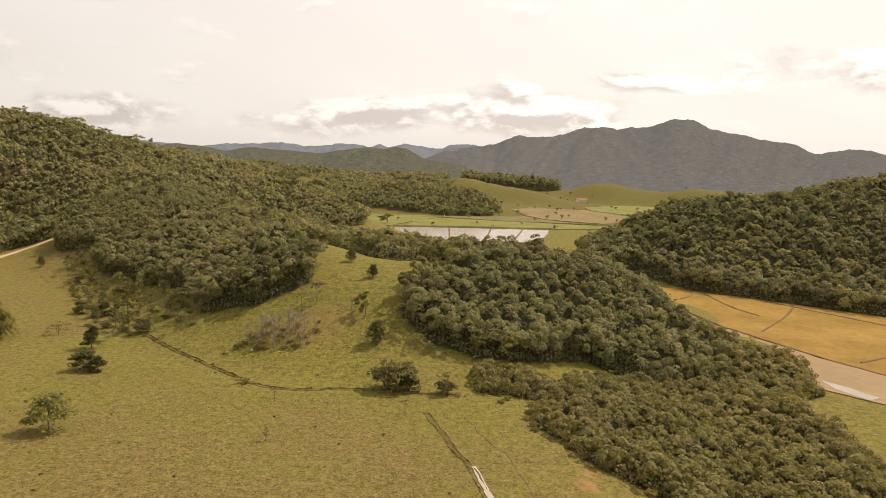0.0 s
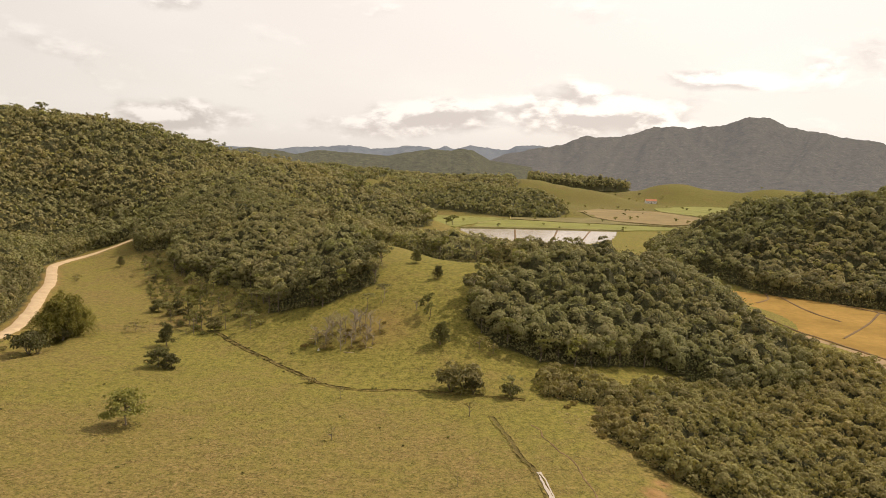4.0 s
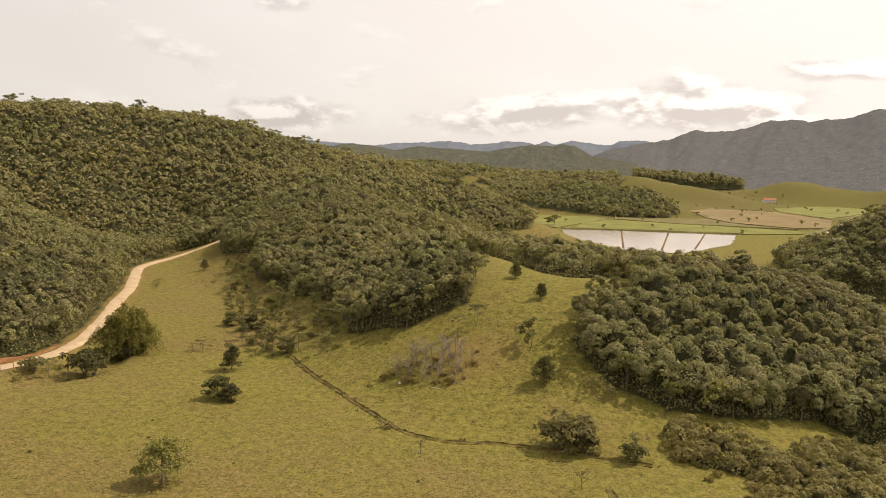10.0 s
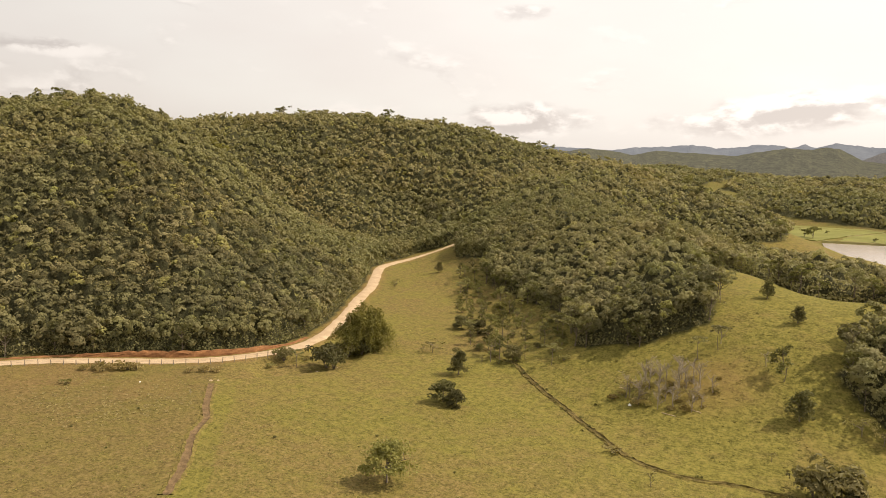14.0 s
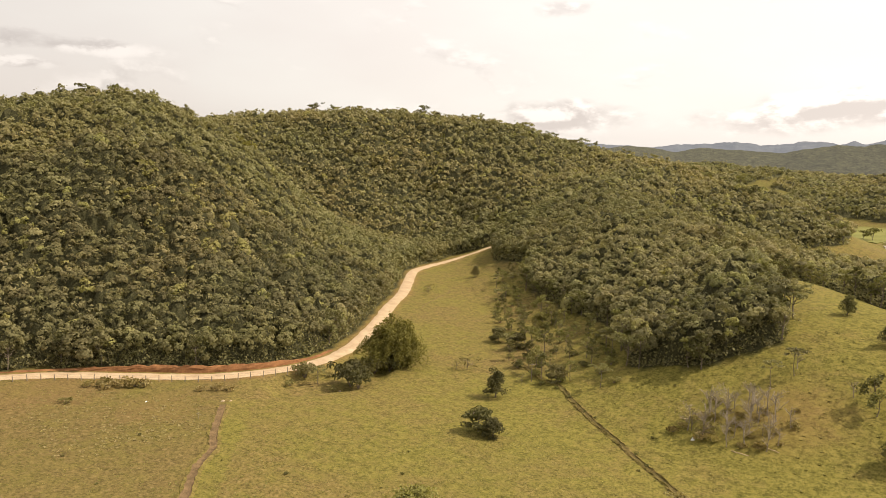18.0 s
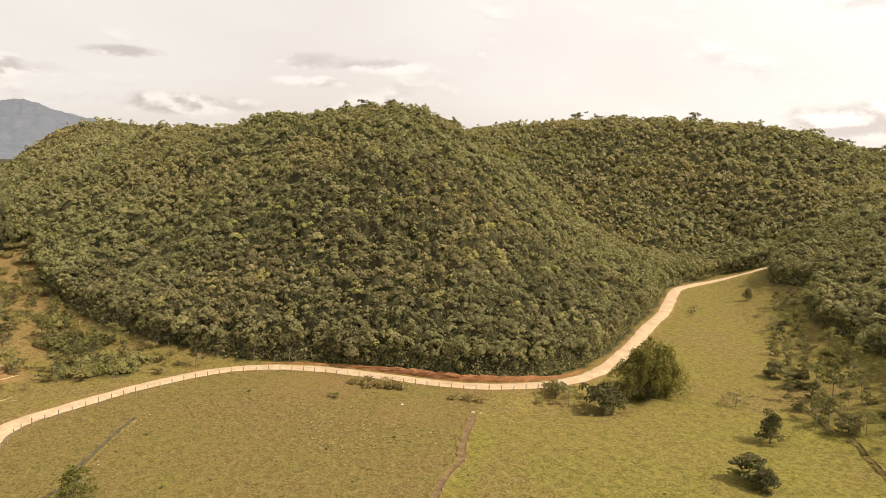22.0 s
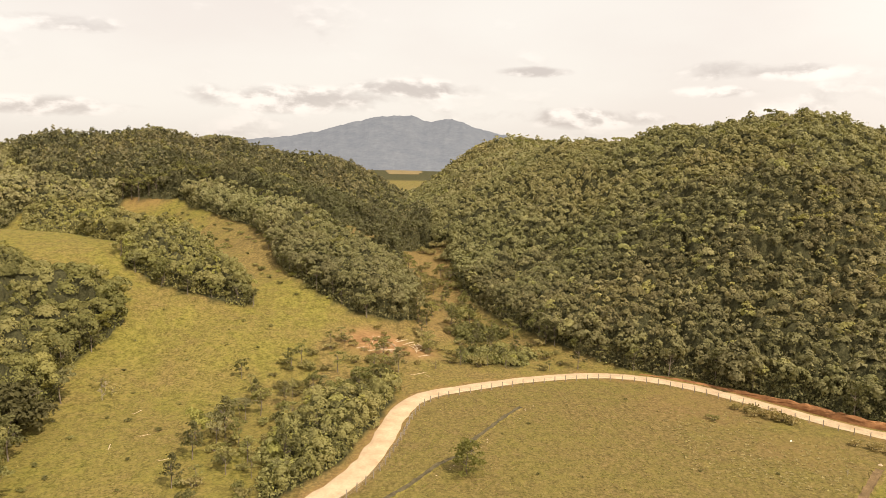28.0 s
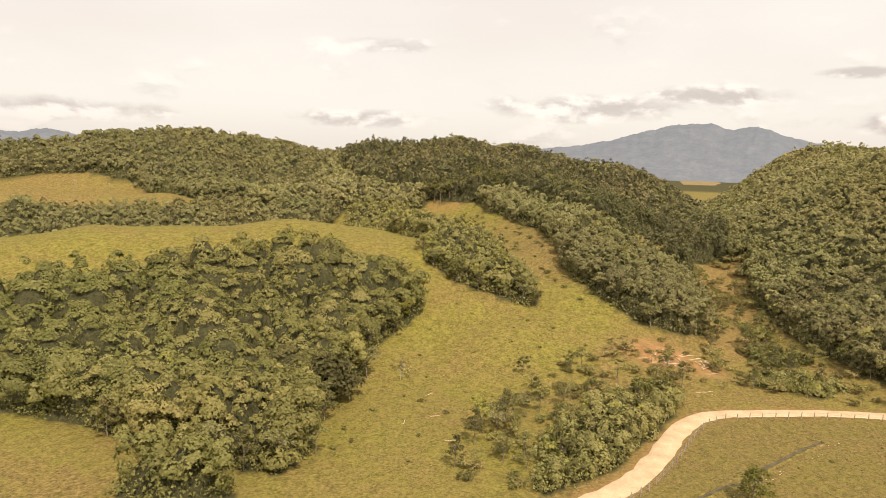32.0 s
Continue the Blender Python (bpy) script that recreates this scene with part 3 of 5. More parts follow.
# ---- ground: one sheet to the horizon ----
def build_ground():
    cx, cy = -20.0, 60.0
    rings = np.concatenate([np.linspace(0.5, 40, 12, endpoint=False), 40 * np.exp(np.linspace(0, np.log(4600 / 40), 250))])
    seen = np.radians(np.arange(-45, 150, 0.55))
    rest = np.radians(np.arange(150, 315, 2.5))
    az = np.concatenate([seen, rest])
    a, r = np.meshgrid(az, rings)
    x, y = cx - np.sin(a) * r, cy + np.cos(a) * r
    z = ground(x, y)
    z = z - smooth(900, 2200, r) * 6
    n, k = x.shape[1], x.shape[0]
    i = np.arange(k - 1)[:, None] * n
    j = np.arange(n)[None, :]
    j2 = (j + 1) % n
    faces = np.stack([i + j, i + n + j, i + n + j2, i + j2], -1).reshape(-1, 4)[:, ::-1]
    me = mesh_of("ground", np.stack([x, y, z], -1).reshape(-1, 3), faces, M_LAND, True)
    xf, yf, rf = x.ravel(), y.ravel(), r.ravel()
    dry = 0.5 + 0.30 * smooth(150, 95, yf - 0.2 * xf) - 0.42 * smooth(-115, -90, xf - 0.3 * (yf - 120)) * smooth(110, 150, yf)
    dry -= 0.26 * smooth(-8, 1, xf) * (yf < 142) * (xf < 40)
    beside = xf + yf * 0.943 + 1.3
    west = (beside < 0) & (yf < 140) & (xf < -84) & (yf > 40) & inside(FLAT, xf, yf)
    dry = np.where(west, 0.72, dry)
    strip = (beside > 0.5) & (beside < 6.5) & (yf > 90) & (yf < 129) & (xf < -84)
    dry = np.where(strip & ~west, 0.05, dry)
    dry -= 0.22 * smooth(400, 800, rf) * (yf > 400)
    dry = np.where((xf < -140) & (yf < -18), 0.26, np.where((xf < -95) & (yf < 34) & (xf > -215), 0.40, dry))
    tan = inside([(-293, -275), (-322, -245), (-325, -214), (-296, -165), (-294, -138), (-270, -150), (-230, -200), (-240, -260)], xf, yf)
    dry = np.where(tan, 0.78, dry)
    floor = inside([(-200, 56), (-230, 57), (-265, 54), (-304, 56), (-300, 70), (-264, 73), (-231, 74), (-200, 72)], xf, yf)
    dry = np.where(floor, 0.95, dry)
    bare = np.where(tan, 0.02, np.where(floor, 0.12, 0.0))
    near = np.hypot(xf + 60, yf - 110) < 340
    road = near_line(ROAD[::3], xf[near], yf[near])
    bare[near] = np.maximum(bare[near], 0.45 * np.exp(-((road - 2.0) / 0.9) ** 2))
    bare = np.where(west, np.maximum(bare, 0.04), bare)
    for px, py, pr, pw in ((-187, 47, 8, 0.95), (-185, 56, 5, 0.7), (-331, -50, 12, 0.5), (-262, 28, 9, 0.25), (-84, 262, 5, 0.0), (-36, 168, 9, 0.25), (-128, 118, 9, 0.2), (-150, 110, 14, 0.22), (19, 105, 2.2, 0.8), (20.5, 109, 1.6, 0.7)):
        bare = np.maximum(bare, pw * np.exp(-(np.hypot(xf - px, yf - py) / pr) ** 4))
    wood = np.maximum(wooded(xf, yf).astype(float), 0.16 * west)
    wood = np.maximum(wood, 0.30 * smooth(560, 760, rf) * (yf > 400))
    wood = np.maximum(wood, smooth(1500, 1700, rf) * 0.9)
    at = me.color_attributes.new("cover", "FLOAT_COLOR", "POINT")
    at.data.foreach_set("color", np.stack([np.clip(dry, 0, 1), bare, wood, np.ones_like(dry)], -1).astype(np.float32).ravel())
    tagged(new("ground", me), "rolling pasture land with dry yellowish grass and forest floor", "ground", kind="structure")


build_ground()


def ribbon(name, line, half, lift, material, label, category="road", wobble=0.13, lanes=5):
    """A strip that lies on the ground along a line."""
    d = np.gradient(line[:, :2], axis=0)
    d /= np.linalg.norm(d, axis=1)[:, None] + 1e-9
    side = np.stack([-d[:, 1], d[:, 0]], 1)
    rng = np.random.default_rng(5)
    v = []
    for k in range(lanes):
        u = (k / (lanes - 1) - 0.5) * 2
        off = u * half + (rng.normal(0, wobble, len(line)) if abs(u) == 1 else 0)
        p = line[:, :2] + side * np.reshape(off, (-1, 1))
        v.append(np.column_stack([p, ground(p[:, 0], p[:, 1]) + lift * (1.0 if abs(u) < 0.9 else 0.25) + (0.05 if u == 0 else 0)]))
    v = np.stack(v, 1).reshape(-1, 3)
    i, j = np.arange(len(line) - 1)[:, None] * lanes, np.arange(lanes - 1)[None]
    f = np.stack([i + j, i + lanes + j, i + lanes + j + 1, i + j + 1], -1).reshape(-1, 4)[:, ::-1]
    if np.cross(v[f[0, 1]] - v[f[0, 0]], v[f[0, 2]] - v[f[0, 0]])[2] < 0:
        f = f[:, ::-1]
    return tagged(new(name, mesh_of(name, v, f, material, True)), label, category, kind="structure")


ribbon("road", ROAD, 1.9, 0.16, M_ROAD, "pale sandy dirt road winding along the foot of the hill", lanes=7)
ribbon("far_road", FAR_ROAD, 3.5, 0.4, M_ROAD, "pale dirt road between the far fields")


def ditch(line, half, lip, material, label):
    """A narrow ditch: a dark bed between two crumbling lips of turned earth."""
    d = np.gradient(line[:, :2], axis=0)
    d /= np.linalg.norm(d, axis=1)[:, None] + 1e-9
    side = np.stack([-d[:, 1], d[:, 0]], 1)
    r = np.random.default_rng(len(line))
    prof = ((-2.6, -0.12), (-1.7, lip * 0.6), (-1.15, lip), (-0.75, 0.05), (0.0, 0.02), (0.75, 0.05), (1.15, lip * 0.9), (1.8, lip * 0.5), (2.7, -0.12))
    rows = []
    for u, h in prof:
        p = line[:, :2] + side * (u * half * r.uniform(0.75, 1.25, len(line)))[:, None]
        rows.append(np.column_stack([p, ground(p[:, 0], p[:, 1]) + np.where(h > 0.06, h * r.uniform(0.2, 1.5, len(line)), h) + 0.03]))
    v = np.stack(rows, 1).reshape(-1, 3)
    k = len(prof)
    i, j = np.arange(len(line) - 1)[:, None] * k, np.arange(k - 1)[None]
    f = np.stack([i + j, i + k + j, i + k + j + 1, i + j + 1], -1).reshape(-1, 4)
    if np.cross(v[f[0, 1]] - v[f[0, 0]], v[f[0, 2]] - v[f[0, 0]])[2] < 0:
        f = f[:, ::-1]
    me = mesh_of("ditch", v, f, M_LAND)
    me.materials.append(material)
    me.polygons.foreach_set("material_index", np.tile(np.array([0, 0, 1, 1, 1, 1, 0, 0], np.int32), len(line) - 1))
    xs, n = v[:, 0], len(v)
    col = np.tile(np.array((0.5, 0.03, 0.06, 1.0), np.float32), (n, 1)).reshape(-1, k, 4)
    col[:, 3:6] = (0.55, 0.16, 0.5, 1.0)
    col[:, (0, 8)] = (0.5, 0.0, 0.0, 1.0)
    me.color_attributes.new("cover", "FLOAT_COLOR", "POINT").data.foreach_set("color", col.ravel())
    return tagged(new("ditch", me), label, "ditch", kind="structure")


for line, half, lip, mat, words in ((DITCHES[0], 0.30, 0.24, M_LAND, "dark winding drainage ditch with crumbling edges"), (DITCHES[1], 0.34, 0.18, M_LAND, "straight wet ditch across the pasture"),
                                    (DITCHES[2], 0.52, 0.16, M_DITCH, "eroded ditch with reddish brown bed"), (DITCHES[3], 0.36, 0.14, M_WET, "shallow overgrown ditch across the field")):
    rj = np.random.default_rng(3)
    fine = along([tuple(p + rj.normal(0, 0.35, 2)) for p in line[::3]], 0.8)
    ditch(fine, half, lip, mat, words)


for pts in ([(1.2, 126), (4.6, 117.7), (7.8, 110.5), (9.5, 104.9), (10.5, 100), (11.5, 92)], [(-154.4, 243), (-150.8, 236.5), (-149.8, 230.6), (-147, 222), (-143.5, 213.7)]):
    rj = np.random.default_rng(4)
    ribbon("footpath", along([tuple(p + rj.normal(0, 0.25, 2)) for p in along(pts, 2.5)], 0.7), 0.13, 0.05, M_DITCH, "narrow pale trodden path in the grass", "path", 0.06, 3)


def flat_patch(name, poly, z, material, label, category, step=4.0, kind="structure"):
    """A level piece of land or water with an uneven rim."""
    r = np.random.default_rng(len(poly))
    rim = []
    for (x0, y0), (x1, y1) in zip(poly, poly[1:] + poly[:1]):
        n = max(1, int(math.hypot(x1 - x0, y1 - y0) / step))
        for k in range(n):
            rim.append((x0 + (x1 - x0) * k / n + r.normal(0, step * 0.07), y0 + (y1 - y0) * k / n + r.normal(0, step * 0.07)))
    bm = bmesh.new()
    top = bm.faces.new([bm.verts.new((x, y, z)) for x, y in rim])
    low = [bm.verts.new((x, y, z - 1.2)) for x, y in rim]
    tv = list(top.verts)
    for k in range(len(tv)):
        bm.faces.new((tv[k - 1], low[k - 1], low[k], tv[k]))
    if top.normal.z < 0 or sum(a[0] * b[1] - b[0] * a[1] for a, b in zip(rim, rim[1:] + rim[:1])) < 0:
        bmesh.ops.reverse_faces(bm, faces=bm.faces[:])
    bmesh.ops.triangulate(bm, faces=bm.faces[:])
    return tagged(part(name, bm, material), label, category, kind=kind)


def bund(name, points, half, height, material, label, parent=None):
    """A low earth wall or hedge line along points."""
    line = along(points, 3.0)
    d = np.gradient(line, axis=0)
    d /= np.linalg.norm(d, axis=1)[:, None] + 1e-9
    r = np.random.default_rng(len(line))
    bm = bmesh.new()
    rows = []
    for p, t in zip(line, d):
        z = max(float(ground(p[0], p[1])), -6.0)
        row = []
        for off, h in ((-1.6, -0.3), (-0.7, 0.85), (0.5, 1.0), (1.6, -0.3)):
            o = off * half * r.uniform(0.85, 1.15)
            row.append(bm.verts.new((p[0] - t[1] * o, p[1] + t[0] * o, z + h * height * r.uniform(0.8, 1.2))))
        rows.append(row)
    for a, b in zip(rows, rows[1:]):
        for k in range(3):
            bm.faces.new((a[k], b[k], b[k + 1], a[k + 1]))
    bmesh.ops.recalc_face_normals(bm, faces=bm.faces[:])
    return tagged(part(name, bm, material), label, "field bank", kind="structure")


# ---- the valley floor: ponds, paddies and crops ----
flat_patch("water", [(-58, 576), (-15, 590), (67, 608), (55, 536), (37, 500), (19, 468), (-26, 474), (-52, 506)], -5.55, M_WATER, "shallow flooded paddy mirroring the bright sky", "pond", 9)
for pts in ([(-16, 588), (-12, 478)], [(18, 598), (10, 478)], [(44, 602), (30, 496)]):
    bund("bund", pts, 0.8, 0.7, M_PADDY, "low mud bank across the flooded paddy")
bund("bund", [(-60, 584), (0, 600), (72, 616)], 1.4, 1.6, M_SHRUB, "overgrown bank with bushes along the flooded paddy")
flat_patch("field_green", [(-124, 760), (-77, 772), (-27, 701), (-50, 640), (-64, 588), (-100, 620), (-104, 690)], -5.4, M_CROP, "bright green crop field", "field", 12)
flat_patch("field_strip", [(-48, 638), (-26, 694), (32, 684), (121, 676), (119, 645), (72, 620), (-52, 592)], -5.4, M_CROP, "long green crop field behind the flooded paddy", "field", 12)
flat_patch("field_olive", [(-24, 704), (-19, 757), (32, 846), (73, 728), (121, 692), (32, 690)], -5.45, M_OLIVE, "olive green fallow field", "field", 12)
flat_patch("field_brown", [(37, 849), (78, 946), (148, 929), (182, 831), (157, 729), (126, 704), (77, 730)], -5.4, M_STRAWFIELD, "brownish harvested field", "field", 12)
flat_patch("field_far", [(155, 1016), (300, 1180), (330, 1150), (244, 964), (186, 856), (152, 935)], -5.3, M_CROP, "light green far field", "field", 14)
flat_patch("field_olive", [(122, 648), (214, 872), (180, 725), (125, 574), (99, 560)], -5.45, M_OLIVE, "fallow field beside the track", "field", 12)
ribbon("track", along([(89, 501), (108, 562), (155, 709), (216, 890)], 6.0), 2.6, 0.9, M_ROAD, "pale farm track between the fields")
for pts in ([(-96, 690), (-27, 703), (32, 688), (122, 680)], [(-24, 704), (-19, 760), (34, 852)], [(34, 850), (76, 728), (124, 692), (157, 727)], [(78, 948), (150, 932), (184, 834)], [(-50, 640), (-26, 694)], [(152, 935), (186, 856), (244, 964)]):
    bund("field_edge", pts, 0.6, 0.8, M_SHRUB, "dark weedy strip between two fields")
flat_patch("paddy", [(80, 366), (106, 338), (124, 322), (152, 298), (200, 262), (190, 176), (150, 150), (108, 196), (92, 233), (80, 260), (72, 310)], -5.82, M_MUD, "ochre ploughed paddy field with level plots", "field", 8)
flat_patch("muddy_water", [(79, 262), (91, 234), (104, 205), (120, 180), (104, 160), (88, 178), (80, 205), (73, 240)], -5.77, M_MUDWATER, "muddy water channel beside the paddy", "water", 5)
flat_patch("pale_water", [(91, 186), (95, 180), (99, 172), (95, 170), (91, 178)], -5.72, M_WATER, "bright puddle reflecting the sky", "water", 3)
for pts in ([(78, 268), (92, 236), (105, 205), (126, 172)], [(106, 330), (128, 296), (150, 262), (178, 226)], [(100, 334), (96, 312), (88, 300)], [(103, 332), (103, 290), (108, 270)], [(98, 242), (116, 268), (130, 292)], [(112, 206), (138, 226), (158, 252)]):
    bund("bund", pts, 0.45, 0.42, M_PADDY, "narrow mud bank between paddy plots")
flat_patch("field_far", [(-2300, 42), (-2350, 132), (-2950, 170), (-3100, 20)], -5.0, M_STRAWFIELD, "pale stubble field on the far plain", "field", 60)
flat_patch("puddle", [(2.0, 106), (2.7, 106.2), (3.6, 102), (4.5, 98), (6.0, 92.5), (5.2, 92), (3.7, 97.6), (2.8, 101.6)], 0.12, M_WATER, "bright water standing in the ditch", "water", 0.8)



# ---- trees ----
rng = np.random.default_rng(11)


def leaf_quads(n, size, rng, squash=0.75, droop=0.0, lobes=5):
    """Leaf clumps of a unit crown: n small tilted quads on the lobes of an uneven dome. Returns vertices (n, 4, 3)."""
    centre = rng.normal(0, 0.42, (lobes, 3)) * (1, 1, 0.55)
    centre[:, 2] += 0.12
    radius = rng.uniform(0.42, 0.68, lobes)
    which = rng.integers(0, lobes, n)
    d = rng.normal(0, 1, (n, 3))
    d[:, 2] = np.abs(d[:, 2]) * 1.1 - 0.30
    d /= np.linalg.norm(d, axis=1)[:, None]
    p = centre[which] + d * (radius[which] * rng.uniform(0.80, 1.08, n))[:, None]
    p[:, 2] *= squash
    p[:, 2] -= droop * np.hypot(p[:, 0], p[:, 1]) ** 2
    nrm = d + rng.normal(0, 0.42, (n, 3)) + (0, 0, 0.45)
    nrm /= np.linalg.norm(nrm, axis=1)[:, None]
    a = np.cross(nrm, rng.normal(0, 1, (n, 3)))
    a /= np.linalg.norm(a, axis=1)[:, None]
    b = np.cross(nrm, a)
    s = (size * rng.uniform(0.6, 1.35, n))[:, None]
    fold = nrm * s * 0.35
    return np.stack([p - a * s - fold, p - b * s * 0.62, p + a * s - fold, p + b * s * 0.62], 1)


def scatter(poly, step, rng, keep=1.0):
    p = np.array(poly)
    x0, y0, x1, y1 = *p.min(0), *p.max(0)
    gx, gy = np.meshgrid(np.arange(x0, x1, step), np.arange(y0, y1, step))
    gx = gx + rng.uniform(-0.45, 0.45, gx.shape) * step + (np.arange(gx.shape[0])[:, None] % 2) * step * 0.5
    gy = gy + rng.uniform(-0.45, 0.45, gy.shape) * step
    m = inside(poly, gx, gy) & (rng.random(gx.shape) < keep)
    return gx[m], gy[m]


def canopy(name, poly, x, y, radius, zt, full, tint, cell, leaf, dens, lo, hi, materials, label, under=1.6, round_=0.55, others=()):
    """The closed roof of a wood between two distances: the crowns' domes merged into one uneven surface, with leaf clumps standing on it."""
    p = np.array(poly)
    x0, y0, x1, y1 = *np.maximum(p.min(0) - 3, EYE - hi - 4), *np.minimum(p.max(0) + 3, EYE + hi + 4)
    if x1 - x0 < 2 * cell or y1 - y0 < 2 * cell:
        return None
    X, Y = np.meshgrid(np.arange(x0, x1, cell), np.arange(y0, y1, cell))
    away = np.hypot(X - EYE[0], Y - EYE[1])
    near = (away >= lo - cell) & (away < hi + cell)
    ins = near & inside(poly, X, Y)
    for o in others:
        ins &= ~inside(o, X, Y)
    if not ins.any():
        return None
    flat = np.nonzero(ins)
    ok = near_line(ROAD[::4], X[flat], Y[flat]) > 3.8
    ins[flat] = ok
    wide = ins.copy()
    for ax in (0, 1):
        for sh in (-1, 1):
            wide |= np.roll(wide, sh, ax)
    r = np.random.default_rng(int(abs(x0) * 3 + lo))
    G, rimf = np.zeros(X.shape), np.ones(X.shape)
    G[wide] = ground(X[wide], Y[wide])
    rimd = np.full(X.shape, 99.0)
    rimd[ins] = np.minimum(near_line(poly + poly[:1], X[ins], Y[ins]), near_line(ROAD[::4], X[ins], Y[ins]) - 3.7)
    for glade in GLADES:
        rimd[ins] = np.minimum(rimd[ins], near_line(glade + glade[:1], X[ins], Y[ins]))
    rimf[ins] = np.clip((rimd[ins] - 0.2) / 4.5, 0.04, 1) ** 0.75
    Z = G + under * r.uniform(0.75, 1.15, X.shape)
    T = np.full(X.shape, 0.35)
    m = (np.hypot(x - EYE[0], y - EYE[1]) >= lo - 8) & (np.hypot(x - EYE[0], y - EYE[1]) < hi + 8)
    for tx, ty, tr, tz, tt in zip(x[m], y[m], radius[m], zt[m], tint[m]):
        i0, i1 = max(int((tx - tr - x0) / cell), 0), min(int((tx + tr - x0) / cell) + 2, X.shape[1])
        j0, j1 = max(int((ty - tr - y0) / cell), 0), min(int((ty + tr - y0) / cell) + 2, X.shape[0])
        if i1 <= i0 or j1 <= j0:
            continue
        q = ((X[j0:j1, i0:i1] - tx) ** 2 + (Y[j0:j1, i0:i1] - ty) ** 2) / (tr * tr)
        h = tz - tr * round_ * 2.0 * (1 - np.sqrt(np.clip(1 - q * 0.92, 0, 1)))
        w = (q < 1) & (h > Z[j0:j1, i0:i1])
        Z[j0:j1, i0:i1][w] = h[w]
        T[j0:j1, i0:i1][w] = tt
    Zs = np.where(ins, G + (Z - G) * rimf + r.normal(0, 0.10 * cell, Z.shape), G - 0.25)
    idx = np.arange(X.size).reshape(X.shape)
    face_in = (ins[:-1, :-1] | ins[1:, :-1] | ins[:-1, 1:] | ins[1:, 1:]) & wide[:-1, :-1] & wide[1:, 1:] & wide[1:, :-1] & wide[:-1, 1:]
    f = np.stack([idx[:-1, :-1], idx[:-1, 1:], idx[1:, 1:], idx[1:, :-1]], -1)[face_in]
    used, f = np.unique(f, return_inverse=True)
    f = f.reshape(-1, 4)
    # the merged surface sinks below the leaves, a dark fill imitating shade in gaps
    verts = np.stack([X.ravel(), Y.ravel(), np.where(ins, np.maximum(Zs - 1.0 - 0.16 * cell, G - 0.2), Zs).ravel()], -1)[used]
    tri_body = np.concatenate([f[:, [0, 1, 2]], f[:, [0, 2, 3]]])
    # leaf clumps on the crowns' domes, where no neighbour buries them
    at = np.hypot(x - EYE[0], y - EYE[1])
    m = (at >= lo) & (at < hi)
    for o in others:
        m[m] = ~inside(o, x[m], y[m])
    m[m] = near_line(ROAD[::4], x[m], y[m]) > 4.6
    count = (dens * 3.4 * (radius ** 2 * full)[m]).astype(int) + 1
    k = np.repeat(np.nonzero(m)[0], count)
    d = r.normal(0, 1, (len(k), 3))
    d /= np.linalg.norm(d, axis=1)[:, None]
    d[:, 2] = np.where(d[:, 2] < -0.45, -0.9 - d[:, 2], d[:, 2])
    # each crown is a heap of seven rounded boughs, the leaves standing on the outer side of each
    bough = r.normal(0, 1, (len(x), 7, 3))
    bough[:, :, 2] = np.abs(bough[:, :, 2] + 0.25) - 0.40
    bough /= np.linalg.norm(bough, axis=2)[:, :, None]
    bough[:, 0] = (0, 0, 1)
    swell = r.uniform(0.34, 0.56, (len(x), 7))
    which = r.integers(0, 7, len(k))
    out_ = bough[k, which]
    d = d + out_ * 0.75
    d /= np.linalg.norm(d, axis=1)[:, None]
    u = out_ * 0.62 + d * (swell[k, which] * r.uniform(0.86, 1.06, len(k)))[:, None]
    sq = round_ * 1.25
    c = np.stack([x[k] + u[:, 0] * radius[k] * 1.08, y[k] + u[:, 1] * radius[k] * 1.08, zt[k] + (u[:, 2] - 1) * radius[k] * sq], -1)
    ci, cj = np.clip(((c[:, 0] - x0) / cell + 0.5).astype(int), 0, X.shape[1] - 1), np.clip(((c[:, 1] - y0) / cell + 0.5).astype(int), 0, X.shape[0] - 1)
    free = (c[:, 2] > np.where(ins[cj, ci], Zs[cj, ci], G[cj, ci]) - 1.6) | ~wide[cj, ci]
    free &= (c[:, 2] > G[cj, ci] + 0.2) | ~wide[cj, ci]
    c, d, k = c[free], d[free], k[free]
    # undergrowth down to the ground along the rim
    low = ins & (rimd < 4.5)
    if low.any() and hi < 600:
        n_low = int(low.sum() * dens * cell * cell * 0.8) + 1
        w = r.integers(0, low.sum(), n_low)
        ux, uy = X[low][w] + r.uniform(-0.7, 0.7, n_low) * cell, Y[low][w] + r.uniform(-0.7, 0.7, n_low) * cell
        uz = G[low][w] + (Zs - G)[low][w] * r.uniform(0, 1, n_low) ** 0.8 + r.uniform(0, 1.2, n_low)
        keep = near_line(ROAD[::4], ux, uy) > 3.5
        ux, uy, uz, n_low = ux[keep], uy[keep], uz[keep], int(keep.sum())
        ud = r.normal(0, 1, (n_low, 3))
        ud[:, 2] = np.abs(ud[:, 2])
        ud /= np.linalg.norm(ud, axis=1)[:, None]
        c, d = np.concatenate([c, np.stack([ux, uy, uz], -1)]), np.concatenate([d, ud])
        k = np.r_[k, r.choice(np.nonzero(m)[0], n_low) if m.any() else np.zeros(n_low, int)]
    nrm = d + r.normal(0, 0.26, d.shape) + (0, 0, 0.12)
    nrm /= np.linalg.norm(nrm, axis=1)[:, None]
    a = np.cross(nrm, r.normal(0, 1, nrm.shape))
    a /= np.linalg.norm(a, axis=1)[:, None] + 1e-9
    b = np.cross(nrm, a)
    s = (leaf * r.uniform(0.6, 1.5, len(k)))[:, None]
